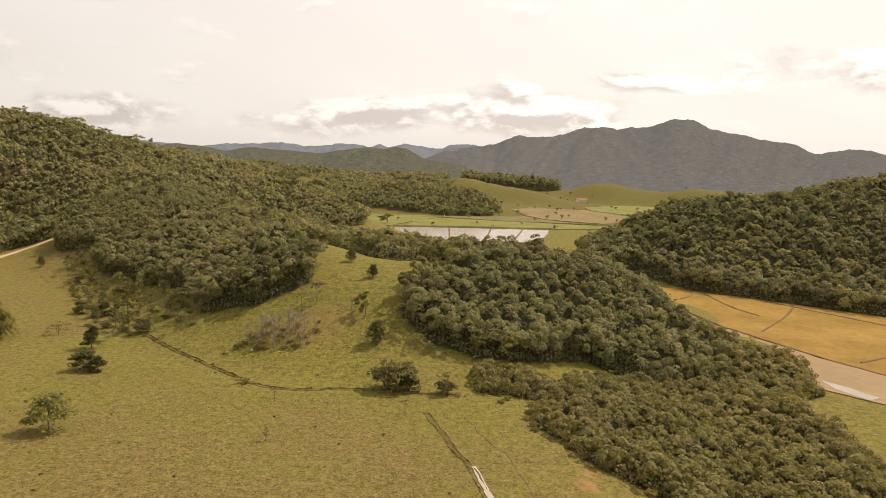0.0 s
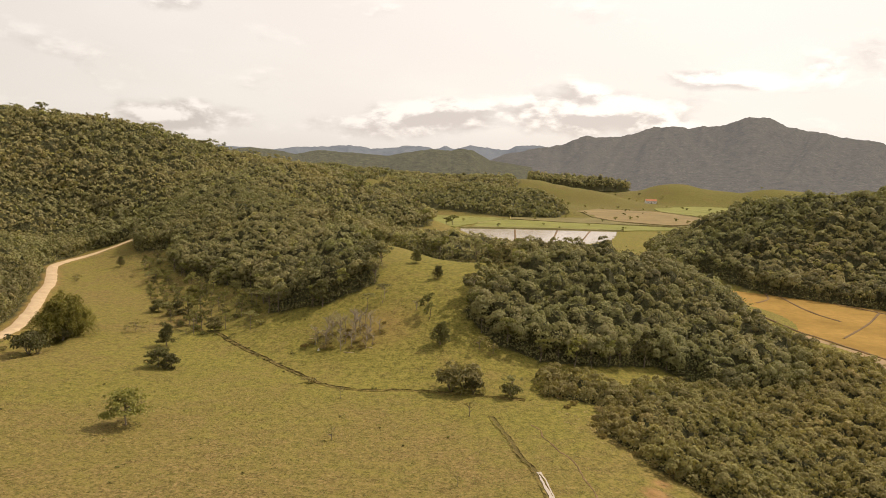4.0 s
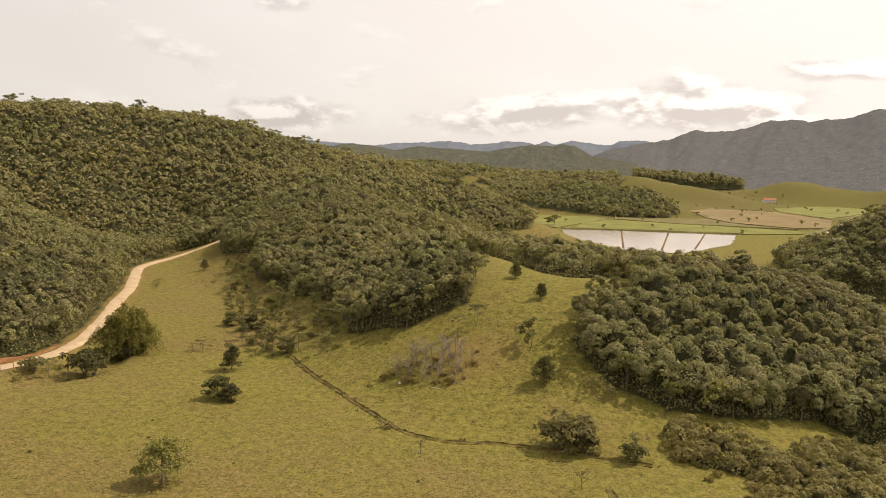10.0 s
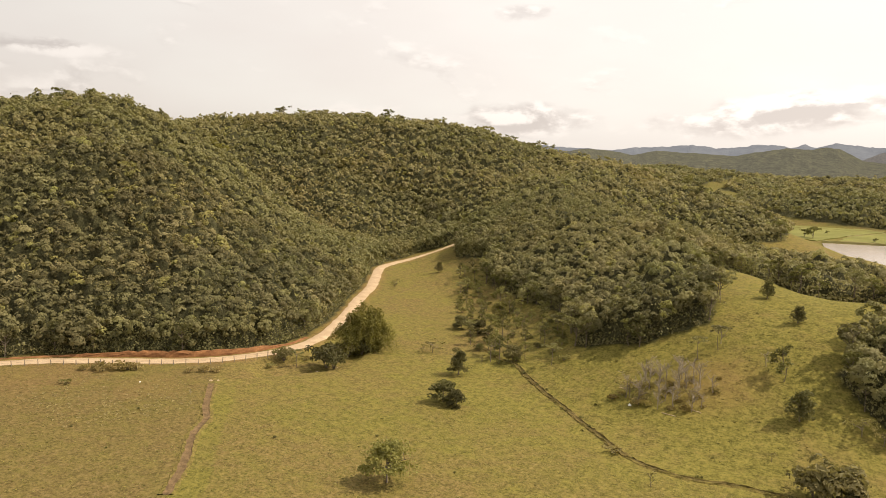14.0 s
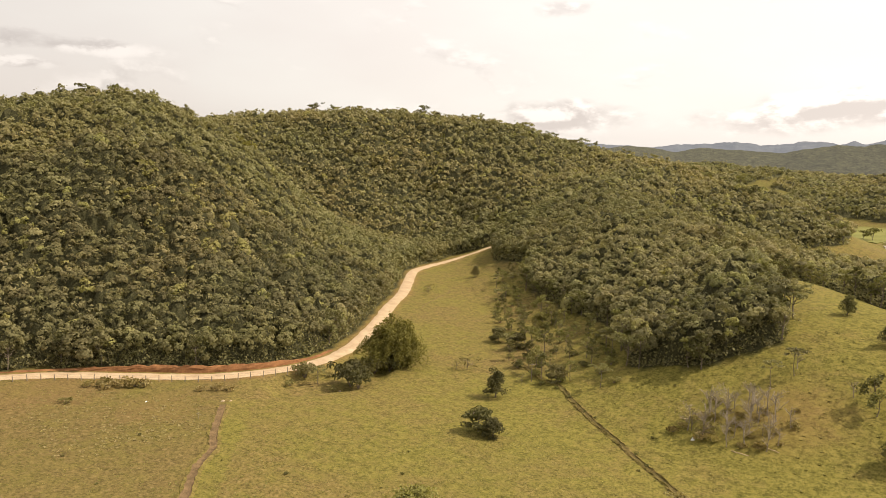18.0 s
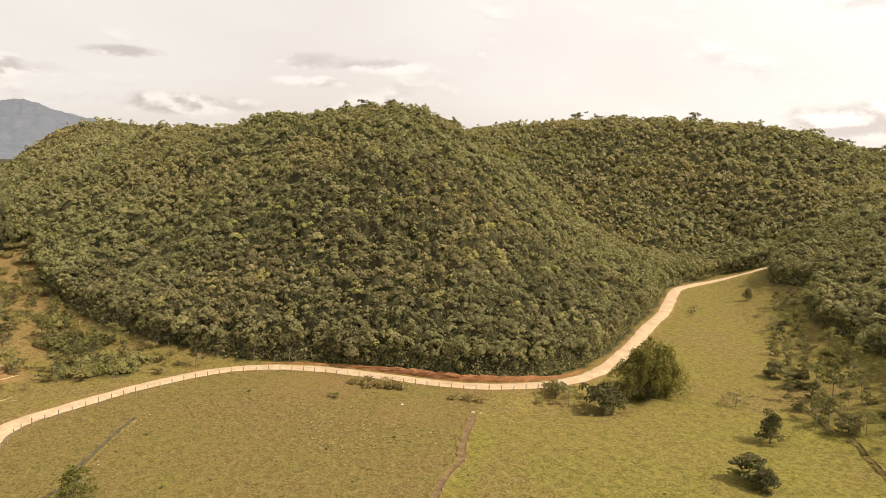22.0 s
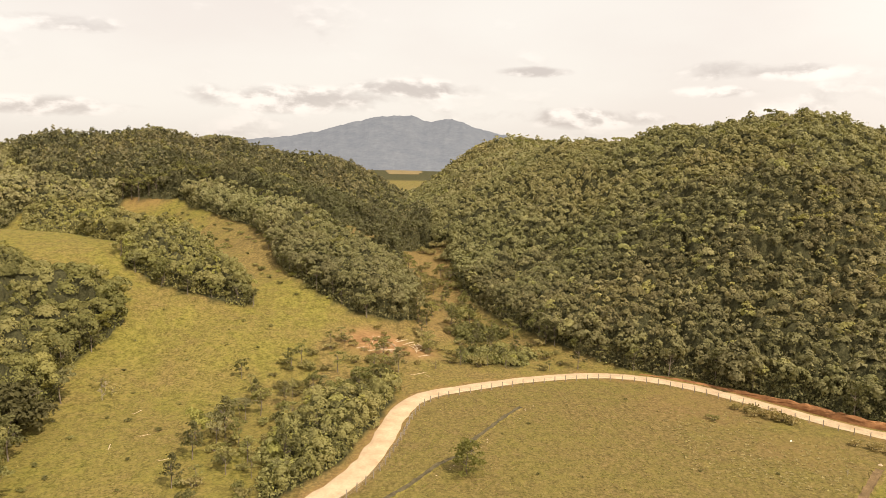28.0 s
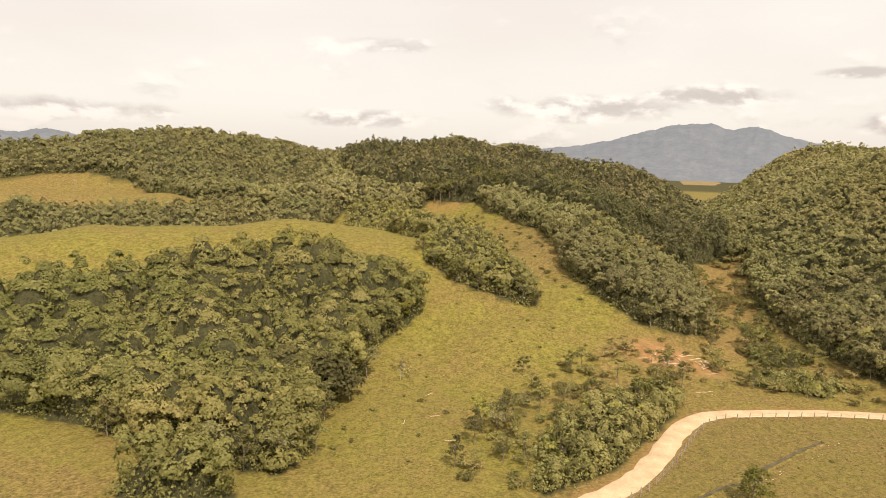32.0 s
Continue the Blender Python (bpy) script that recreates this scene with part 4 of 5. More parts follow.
    tri = np.stack([c - a * s * 0.8 - b * s * 0.45, c + a * s * 0.8 - b * s * 0.45 * r.uniform(0.3, 1, (len(k), 1)), c + b * s * 0.9 + nrm * s * 0.15], 1)
    nv = len(verts)
    allv = np.concatenate([verts, tri.reshape(-1, 3)])
    faces = np.concatenate([tri_body, nv + np.arange(len(k) * 3).reshape(-1, 3)])
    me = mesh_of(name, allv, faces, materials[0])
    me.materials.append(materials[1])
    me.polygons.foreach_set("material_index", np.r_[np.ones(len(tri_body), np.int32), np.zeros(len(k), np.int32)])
    tints = np.r_[T.ravel()[used], np.repeat(tint[k], 3)]
    me.attributes.new("tint", "FLOAT", "POINT").data.foreach_set("value", tints.astype(np.float32))
    return tagged(new(name, me), label, "forest", kind="stuff")


EYE = np.array((-12.0, 45.0))
NAMED = {"a": "forest_of_the_main_hill", "b": "forest_of_the_back_hill", "saddle": "forest_behind_the_saddle", "d": "forest_of_the_knoll", "e": "thicket_of_the_hollow", "f": "forest_of_the_side_hill",
         "knoll": "far_wood", "pass": "forest_of_the_pass", "band": "far_tree_band", "north": "far_hill_forest", "plantation": "far_plantation", "far_slope": "far_slope_forest", "strip": "wood_along_the_clearing", "col": "wood_of_the_saddle", "gully": "wood_of_the_gully", "roadside": "roadside_brush", "brush": "valley_brush", "brush_mid": "valley_brush", "brush_far": "valley_brush", "i": "plantation_wood", "h": "wood_of_the_pasture_hill", "h_low": "grove_of_the_pasture_hill", "k": "forest_of_the_far_hill", "k_front": "tree_row_below_the_field"}
WORDS = {"roadside": "dense bushy young wood beside the road", "brush": "low brush on the valley floor", "i": "tall slender plantation trees with thin olive crowns", "e": "dense low scrubby thicket with brownish green leaves", "h": "mixed wood with light green and brownish crowns",
         "gully": "bushy wood filling the gully beside the clearing", "k_front": "dark tree row below the slanting field", "north": "dark forest on low far hills"}
BANDS = ((0, 165, 1.05, 0.265, 25.0), (165, 240, 1.2, 0.315, 19.0), (240, 340, 1.7, 0.43, 9.6), (340, 520, 2.5, 0.64, 4.0), (520, 3000, 4.2, 1.3, 0.9))
done = list(GLADES)
for key, poly in WOODS.items():
    step = {"e": 1.9, "h": 2.7, "h_low": 2.7, "gully": 2.0, "strip": 2.0, "i": 2.1, "roadside": 2.1, "brush": 2.1, "brush_mid": 2.1, "brush_far": 2.1, "north": 5.5, "far_slope": 5.0, "knoll": 4.2, "band": 4.5, "plantation": 4.5, "k": 3.0, "f": 3.2, "a": 1.85, "b": 2.15, "saddle": 2.3, "d": 2.6}.get(key, 2.2)
    x, y = scatter(poly, step, rng)
    clump = np.sin(x * 0.09 + 2 * np.sin(y * 0.05)) * np.cos(y * 0.11 + x * 0.03)
    radius = rng.gamma(7, 0.27, len(x)).clip(1.0, 4.2) * step / 2.7
    height = rng.uniform(3.9, 7.0, len(x)) + clump * 0.7 + np.where(rng.random(len(x)) < 0.05, rng.uniform(1.0, 2.6, len(x)), 0) + radius * 0.35
    tint = np.where(rng.random(len(x)) < 0.04, rng.uniform(0.78, 0.97, len(x)), np.clip(0.16 + rng.beta(2.4, 2.4, len(x)) * 0.56 + clump * 0.07, 0.0, 0.999))
    mats, under, rnd = (M_LEAF, M_INNER_SHADE), 2.8, 0.85
    if key == "e":
        height, under, mats = rng.uniform(1.3, 3.6, len(x)) + clump * 0.8 + radius * 0.3, 0.9, (M_SHRUB, M_INNER_SHADE)
    if key in ("roadside", "brush", "brush_mid", "brush_far"):
        height, mats, under = rng.uniform(1.0, 4.0 if key == "roadside" else 2.0, len(x)) + clump * 0.7 + radius * 0.4, (M_MIXED, M_INNER_SHADE), 0.6
    if key in ("h", "h_low", "gully"):
        height, mats, under = height + (-1.0 if key == "gully" else 0.6), (M_MIXED, M_INNER_SHADE), 2.0
    if key == "f":
        height = height + 1.5
    if key == "k_front":
        height = height - 1.2
    if key == "plantation":
        height = height * rng.uniform(1.2, 2.3, len(x)) + 3
    if key in ("h", "h_low"):
        pale = rng.random(len(x)) < 0.22
        tint = np.where(pale, rng.uniform(0.74, 0.95, len(x)), tint + 0.08)
        radius = radius * np.where(rng.random(len(x)) < 0.3, rng.uniform(1.2, 1.7, len(x)), rng.uniform(0.7, 1.05, len(x)))
        height += rng.uniform(-1.8, 1.6, len(x)) + radius * 0.3
    if key == "i":
        crest = x < -392 + 0.5 * np.minimum(y + 60, 0)
        radius, height = np.where(crest, radius, radius * 0.66), height + np.where(crest, 0.6, 3.6)
        mats, under, rnd = (M_EUCA, M_INNER_SHADE), 5.2, 1.1
    # crowns on slopes that fall away from the pasture carry fewer leaves
    level, away, e = ground(x, y), np.hypot(x - EYE[0], y - EYE[1]), 4.0
    gx, gy = (ground(x + e, y) - level) / e, (ground(x, y + e) - level) / e
    toward = (gx * (x - EYE[0]) + gy * (y - EYE[1]) + 46 - level - height) / np.maximum(away, 1)
    full = np.where(toward > -0.04, 1.0, 0.05)
    for lo, hi, cell, leaf, dens in BANDS:
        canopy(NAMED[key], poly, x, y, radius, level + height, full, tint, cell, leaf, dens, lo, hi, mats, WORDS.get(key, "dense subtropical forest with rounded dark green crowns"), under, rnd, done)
    done.append(poly)



# ---- distance ----
def far_range(name, profile, dist, depth, material, label, rough=0.12, seed=3, steps=36, foot=-12.0):
    """A mountain range: crest heights (heading, elevation in degrees) seen from about the middle of the place, with spurs and gullies."""
    head = np.radians(np.arange(profile[0][0], profile[-1][0], 0.15))
    crest = np.interp(np.degrees(head), [p[0] for p in profile], [p[1] for p in profile])
    ph = np.random.default_rng(seed).uniform(0, 6.28, 12)
    fine = sum(np.sin(np.degrees(head) * f + ph[i]) * 0.022 / (1 + 0.3 * i) for i, f in enumerate((2.1, 3.7, 5.9, 9.3, 14.1, 22.0)))
    top = 46 + dist * np.tan(np.radians(crest + fine * np.clip(crest, 0.2, 1.2)))
    verts = []
    for k in range(steps + 12):
        u = k / steps
        r = dist - depth * (1 - u)
        h = np.where(u <= 1, np.sin(np.pi / 2 * min(u, 1)) ** 1.35, max(0.0, 1 - (u - 1) * 2.5))
        dd = np.degrees(head)
        gully = np.array([noise.fractal((a * 0.30 + seed * 7.3 + 0.5 * math.sin(u * 4 + a * 0.35), u * 1.5 + 0.5 * math.sin(a * 0.5 + seed), seed), 0.85, 2.1, 6) for a in dd]) * 1.9
        z = foot + (top - foot) * h * (1 + rough * gully * (1 - abs(2 * min(u, 1) - 1) ** 2) * 0.9)
        z = np.minimum(z, 46 + (top - 46) * (r / dist) * (1 - 0.03 * (1 - u))) if u < 1 else z
        verts.append(np.stack([-14 - np.sin(head) * r, 45 + np.cos(head) * r, z], -1))
    v = np.stack(verts).reshape(-1, 3)
    n, k = len(head), steps + 12
    i, j = np.arange(k - 1)[:, None] * n, np.arange(n - 1)[None]
    f = np.stack([i + j, i + j + 1, i + n + j + 1, i + n + j], -1).reshape(-1, 4)
    if np.cross(v[f[0, 1]] - v[f[0, 0]], v[f[0, 2]] - v[f[0, 0]])[2] < 0:
        f = f[:, ::-1]
    return tagged(new(name, mesh_of(name, v, f, material, True)), label, "mountain", kind="structure")


# the haze over these ranges is only in their materials' colour and emission
far_range("backdrop_mountain", [(-44.0, 1.1), (-36.0, 1.5), (-29.4, 1.72), (-28.6, 2.02), (-27.8, 2.15), (-26.1, 1.88), (-25.2, 1.70), (-24.2, 2.18), (-23.5, 2.40), (-21.7, 2.64), (-19.75, 3.03), (-18.0, 3.36), (-17.5, 3.62), (-16.9, 3.93), (-16.2, 4.03), (-15.4, 4.00), (-14.5, 3.64), (-13.6, 3.34), (-12.5, 3.37), (-11.4, 3.08), (-10.8, 3.30), (-8.9, 3.20), (-8.1, 2.90), (-6.5, 2.46), (-4.8, 2.31), (-4.0, 2.54), (-3.3, 2.23), (-2.1, 1.69), (-0.8, 1.53), (1.3, 1.04), (2.2, 0.93), (3.4, 0.33), (4.4, 0.10), (6.0, -0.20)], 2500, 1100, M_RANGE, "long forested mountain with a rounded peak, faintly luminous to look hazy")
far_range("backdrop_hills", [(0.0, -0.10), (3.3, 0.32), (4.7, 1.05), (5.6, 1.17), (6.9, 1.0), (8.2, 1.05), (8.9, 0.92), (10.0, 0.76), (11.3, 0.44), (12.6, 0.50), (14.8, 0.60), (16.9, 0.70), (18.7, 0.33), (20.2, 0.60), (22.0, 0.75), (23.5, 0.5), (28.0, 0.80), (34.0, 0.30)], 1750, 500, M_HILLS, "low forested hills, faintly luminous to look hazy", seed=7)
far_range("backdrop_blue_range", [(-8.0, 0.90), (0.1, 1.62), (1.4, 1.52), (2.1, 1.25), (3.1, 1.22), (5.3, 1.46), (6.4, 1.12), (7.1, 1.32), (7.9, 1.08), (8.8, 1.30), (10.1, 1.24), (11.9, 1.02), (12.9, 0.95), (14.5, 1.20), (16.4, 0.98), (18.0, 0.95), (20.3, 0.65), (26.0, 0.90), (38.0, 0.80)], 4300, 900, M_HAZE_BLUE, "pale mountain chain at the horizon, tinted blue to look hazy", seed=9)
far_range("backdrop_table_mountain", [(66, 0.3), (72, 0.85), (75.6, 1.10), (77.7, 1.32), (79.7, 1.65), (81.6, 1.90), (83.7, 2.45), (85.4, 3.02), (86.0, 3.0), (86.8, 2.80), (87.6, 2.80), (88.35, 3.22), (89.0, 3.20), (89.8, 3.16), (91.6, 2.97), (93.8, 2.36), (95.9, 1.78), (97.5, 1.48), (100.2, 1.14), (102.5, 1.06), (105, 0.6), (109, 0.1)], 4200, 1300, M_HAZE_BLUE, "broad mountain with a notched flat summit, tinted blue to look hazy", seed=4, rough=0.07)
far_range("backdrop_plain_hills", [(104, 0.15), (112, 0.2), (120, 0.15), (128, 0.4), (132, 0.8), (134.1, 0.92), (135.1, 1.2), (136.5, 1.38), (137.8, 1.12), (139.2, 1.10), (142, 0.7), (150, 0.1)], 4300, 700, M_HAZE_BLUE, "faint hills beyond the plain, tinted blue to look hazy", seed=6)



# ---- single trees and shrubs ----
def tube(bm, points, radii, sides=6):
    """A tapered round stem through points."""
    rows = []
    for k, (p, r) in enumerate(zip(points, radii)):
        d = (Vector(points[min(k + 1, len(points) - 1)]) - Vector(points[max(k - 1, 0)])).normalized()
        u = d.orthogonal().normalized()
        w = d.cross(u)
        rows.append([bm.verts.new(Vector(p) + (u * math.cos(2 * math.pi * j / sides) + w * math.sin(2 * math.pi * j / sides)) * r) for j in range(sides)])
    for a, b in zip(rows, rows[1:]):
        for j in range(sides):
            bm.faces.new((a[j], a[(j + 1) % sides], b[(j + 1) % sides], b[j]))
    bm.faces.new(rows[-1])


def stem(r, start, end, bend, n=5):
    a, b = Vector(start), Vector(end)
    off = Vector((r.normal(0, bend), r.normal(0, bend), 0))
    return [a.lerp(b, k / n) + off * math.sin(math.pi * k / n) for k in range(n + 1)]


def leaf_part(name, quads, material, parent, tint=None):
    v = np.concatenate(quads).reshape(-1, 3)
    me = mesh_of(name, v, np.arange(len(v)).reshape(-1, 4), material)
    ob = new(name, me)
    ob.parent = parent
    return ob


def tree(name, seed, height, spread, material, label, limbs=5, puffs=9, per_puff=60, leaf=0.2, bare=0.30, trunk=0.14, flat=0.75, puff_size=0.42, bark=None, twigs=0, category="tree", skirt=None):
    """A tree at the origin: trunk and limbs, each limb ending in puffs of leaf clumps."""
    r = np.random.default_rng(seed)
    bark = bark or M_BARK
    top = new(name)
    fork = height * bare
    bm = bmesh.new()
    lead = stem(r, (0, 0, -0.3), (r.normal(0, 0.1), r.normal(0, 0.1), height * 0.80), height * 0.025, 6)
    tube(bm, lead, [trunk * (1 - 0.75 * k / 6) for k in range(7)], 7)
    part("trunk", bm, bark, top)
    ends = [Vector(lead[-1])]
    for k in range(limbs):
        a = 2 * math.pi * (k + r.uniform(-0.3, 0.3)) / limbs
        base = Vector(lead[2]).lerp(Vector(lead[5]), k / max(limbs - 1, 1))
        base.z = max(base.z, fork)
        reach = spread * r.uniform(0.5, 0.8)
        end = Vector((math.cos(a) * reach, math.sin(a) * reach, min(base.z + height * r.uniform(0.12, 0.34), height * 0.92)))
        bm = bmesh.new()
        pts = stem(r, base, end, spread * 0.06, 4)
        tube(bm, pts, [trunk * 0.5 * (1 - 0.75 * j / 4) for j in range(5)], 4)
        for _ in range(twigs):
            s = pts[r.integers(1, 4)]
            e = s + Vector((r.normal(0, 0.4), r.normal(0, 0.4), r.uniform(0.2, 0.7))) * spread * 0.35
            tube(bm, [s, s.lerp(e, 0.5) + Vector((0, 0, 0.03)), e], [trunk * 0.18, trunk * 0.12, trunk * 0.05], 4)
        part("limb", bm, bark, top)
        ends.append(end)
    if puffs:
        quads = []
        for k in range(puffs):
            c = ends[k % len(ends)] if k < 2 * len(ends) else ends[r.integers(0, len(ends))]
            c = np.array(c) + r.normal(0, spread * 0.20, 3) * (1, 1, 0.55)
            s = spread * puff_size * r.uniform(0.75, 1.25)
            if skirt is not None:
                u = (k + 0.5) / puffs
                a = k * 2.4
                c = np.array((math.cos(a) * spread * 0.62 * (1 - u) ** 0.6, math.sin(a) * spread * 0.62 * (1 - u) ** 0.6, height * (skirt + (0.95 - skirt) * u))) + r.normal(0, spread * 0.1, 3)
            c[2] = min(c[2], height - s * flat * 0.6)
            quads.append(leaf_quads(per_puff, leaf * spread / s * 0.42, r, flat, lobes=4) * s + c)
        leaf_part("crown", quads, material, top)
    return tagged(top, label, category)


def shrub(name, seed, height, spread, material, label, stems=5, n=170, leaf=0.17):
    """A many-stemmed bush at the origin."""
    r = np.random.default_rng(seed)
    top = new(name)
    bm = bmesh.new()
    quads = []
    for k in range(stems):
        a = 2 * math.pi * k / stems + r.uniform(-0.3, 0.3)
        e = Vector((math.cos(a) * spread * 0.55, math.sin(a) * spread * 0.55, height * r.uniform(0.55, 0.8)))
        tube(bm, stem(r, (0, 0, -0.2), e, 0.1, 3), [0.05, 0.04, 0.03, 0.015], 4)
        q = leaf_quads(n // stems, leaf * spread / (spread * 0.6), r, 0.8, lobes=3) * spread * 0.6 + np.array(e) - (0, 0, height * 0.16)
        q[..., 2] = np.maximum(q[..., 2], 0.0)
        quads.append(q)
    part("branching_stem", bm, M_BARK, top)
    leaf_part("crown", quads, material, top)
    return tagged(top, label, "shrub")


def bamboo(name, seed, height, spread, label):
    """Arching culms, each ending in a drooping feathery plume."""
    r = np.random.default_rng(seed)
    top = new(name)
    quads = []
    for k in range(66):
        a = k * 2.4 + r.uniform(-0.4, 0.4)
        out_ = math.sqrt((k + 0.6) / 66)
        h = height * (1.0 - 0.66 * out_ ** 2) * r.uniform(0.74, 1.1)
        b = Vector((math.cos(a), math.sin(a), 0))
        droop = 0.22 + 0.42 * out_
        us = (0, 0.2, 0.4, 0.6, 0.75, 0.88, 1.0)
        reach = spread * out_ * r.uniform(0.85, 1.15)
        pts = [b * (0.42 * reach + reach * 0.72 * u ** 1.7) + Vector((0, 0, h * (math.sin(min(u / 0.72, 1) * 1.571) - droop * max(0, (u - 0.66) / 0.34) ** 1.6) - 0.2 * (u == 0))) for u in us]
        if k % 2 == 0:
            bm = bmesh.new()
            tube(bm, pts, [0.06, 0.055, 0.05, 0.04, 0.03, 0.02, 0.01], 4)
            part("culm", bm, M_CULM, top)
        for u in np.linspace(0.04 if k > 26 else 0.4, 1.0, 22):
            q = np.array([np.interp(u, us, [p[i] for p in pts]) for i in range(3)])
            wide = 0.125 * math.sin(math.pi * min(1.0, 0.22 + 0.72 * u)) + 0.03
            quads.append(leaf_quads(10, 0.22, r, 0.9, 0.6, 2) * spread * wide + q - (0, 0, 0.25 * u))
    leaf_part("foliage", quads, M_BAMBOO, top)
    return tagged(top, label, "bamboo")


def spot(x, y, turn=0.0, size=1.0, tall=1.0, sink=0.05):
    z = float(ground(np.array([float(x)]), np.array([float(y)]))[0])
    return Matrix.LocRotScale((x, y, z - sink), Euler((0, 0, turn)), (size, size, size * tall))


def plant(ob, spots, group=""):
    """Sets a built thing at the first spot and copies it to the others."""
    rr = random.Random(len(spots) * 7 + len(ob.name))
    spots = [s for s in spots if float(near_line(ROAD[::2], np.array([s[0]]), np.array([s[1]]))[0]) > 2.5]
    for k, s in enumerate(spots):
        x, y, size = s[0], s[1], s[2]
        m = spot(x, y, rr.uniform(0, 6.28), size, rr.uniform(0.88, 1.14))
        if k == 0:
            first = m
        else:
            copy_thing(ob, m)
    if group:
        tagged(ob, group=group)
    ob.matrix_basis = first
    return ob


M_LIGHT = leaves("airy_light_leaves", (0.150, 0.145, 0.040), (0.230, 0.215, 0.068), (0.330, 0.300, 0.110), 0.45)
M_CULM = plain("bamboo_culm", (0.14, 0.13, 0.04), (0.28, 0.24, 0.09), 2, 0.6, 0.1)
M_DEAD = plain("dry_branch", (0.20, 0.165, 0.12), (0.40, 0.34, 0.26), 2, 0.95, 0.3, 0.02, (1, 1, 0.3))
M_DARKLEAF = leaves("dense_dark_leaves", (0.068, 0.062, 0.027), (0.136, 0.120, 0.052), (0.222, 0.190, 0.086), 0.36)

lone = tree("broad_tree", 3, 5.4, 4.6, M_LIGHT, "spreading round pasture tree with an airy green crown", 11, 34, 95, 0.105, 0.14, 0.17, 0.7, 0.27, twigs=5, skirt=0.34)
plant(lone, [(-66, 111.5, 1.0)])
young = tree("young_tree", 4, 4.8, 2.9, M_LIGHT, "young low-branched tree with light green leaves beside a ditch", 9, 26, 90, 0.12, 0.10, 0.10, 0.8, 0.32, twigs=3, skirt=0.16)
plant(young, [(-120, 61.5, 1.0)])
dense = tree("dense_tree", 5, 5.4, 2.4, M_DARKLEAF, "compact dark green tree standing in the pasture", 6, 18, 120, 0.18, 0.10, 0.16, 0.9, 0.44, skirt=0.14)
plant(dense, [(-20, 162, 1.05), (-85, 161, 1.0), (-33, 205, 0.72), (-25, 192, 0.68), (-158, 264, 0.75), (-11, 143, 0.5)], "dark pasture trees")
wind = tree("leaning_tree", 6, 4.6, 3.0, M_DARKLEAF, "wide dark tree with layered branches and dry twigs below", 6, 16, 120, 0.18, 0.12, 0.15, 0.7, 0.40, twigs=3, skirt=0.16)
plant(wind, [(-78, 144.5, 1.0), (-75, 144, 0.7), (-99, 193, 0.9), (-106, 196, 0.8), (-79, 174, 0.75), (-103, 212, 0.8)], "wide dark pasture trees")
slim = tree("slender_tree", 7, 7.0, 1.9, M_MIXED, "slender tree with a pale trunk and tufted crown", 6, 9, 40, 0.26, 0.42, 0.11, 0.8, 0.46)
umb = tree("umbrella_tree", 8, 6.6, 2.2, M_LEAF, "thin-stemmed tree with a flat umbrella crown", 6, 8, 30, 0.28, 0.62, 0.10, 0.5, 0.42)
bare = tree("bare_tree", 9, 4.6, 1.9, M_DEAD, "leafless greyish tree with fine dry twigs", 8, 0, 0, 0.2, 0.22, 0.10, twigs=11, bark=M_DEAD)
thin = tree("sapling", 10, 3.2, 1.5, M_SHRUB, "thin sapling with sparse brownish leaves", 6, 8, 14, 0.2, 0.25, 0.07, 0.7, 0.4, twigs=4)
grey = tree("grey_tree", 12, 3.4, 2.2, M_SHRUB, "half-dry bushy tree with greyish twigs", 8, 9, 22, 0.2, 0.15, 0.09, 0.7, 0.4, twigs=5)
big = tree("forest_tree", 13, 8.4, 3.0, M_LEAF, "tall forest-edge tree with a pale trunk and rounded crown", 7, 12, 42, 0.27, 0.36, 0.17, 0.72, 0.42)
mid = tree("forest_tree", 14, 7.2, 2.6, M_MIXED, "forest-edge tree with a light green domed crown", 6, 10, 42, 0.28, 0.30, 0.15, 0.7, 0.44)
old = tree("forest_tree", 15, 7.8, 2.4, M_DARKLEAF, "dark forest-edge tree with a dense uneven crown", 6, 11, 42, 0.28, 0.25, 0.15, 0.85, 0.44, skirt=0.3)
bush = shrub("bush", 21, 1.9, 1.7, M_SHRUB, "low rounded bush with olive leaves")
bush2 = shrub("bush", 22, 1.5, 1.3, M_MIXED, "low green bush in the grass")
bush3 = shrub("dry_bush", 23, 1.3, 1.5, M_STRAW, "low brownish dry bush")
clump = bamboo("bamboo_clump", 31, 8.6, 7.0, "large arching bamboo clump overhanging the road")
plant(clump, [(-113.5, 165.0, 1.22)])
thicket = shrub("bushy_tree", 24, 4.6, 2.7, M_DARKLEAF, "bushy many-stemmed tree in the hollow beside the road", 10, 620, 0.13)
plant(thicket, [(-112.5, 150.5, 1.3), (-109.5, 149.5, 0.9), (-123, 148, 0.8), (-114.5, 160, 0.9), (-112, 162, 0.7), (-113, 165, 0.8), (-12.5, 142.5, 1.5), (-15, 141.5, 1.1), (-10.5, 141.5, 0.75), (-3, 140.5, 0.7)], "bushy trees in the hollow")

rt = random.Random(5)


def in_poly(poly, count, gap, seed, avoid=3.4):
    """Up to count places inside a polygon, at least gap apart and off the road."""
    r = random.Random(seed)
    xs, ys = [p[0] for p in poly], [p[1] for p in poly]
    got = []
    for _ in range(count * 40):
        if len(got) == count:
            break
        x, y = r.uniform(min(xs), max(xs)), r.uniform(min(ys), max(ys))
        if all((x - a) ** 2 + (y - b) ** 2 > gap * gap for a, b in got) and bool(inside(poly, np.array([x]), np.array([y]))[0]) and float(near_line(ROAD[::2], np.array([x]), np.array([y]))[0]) > avoid:
            got.append((x, y))
    return got


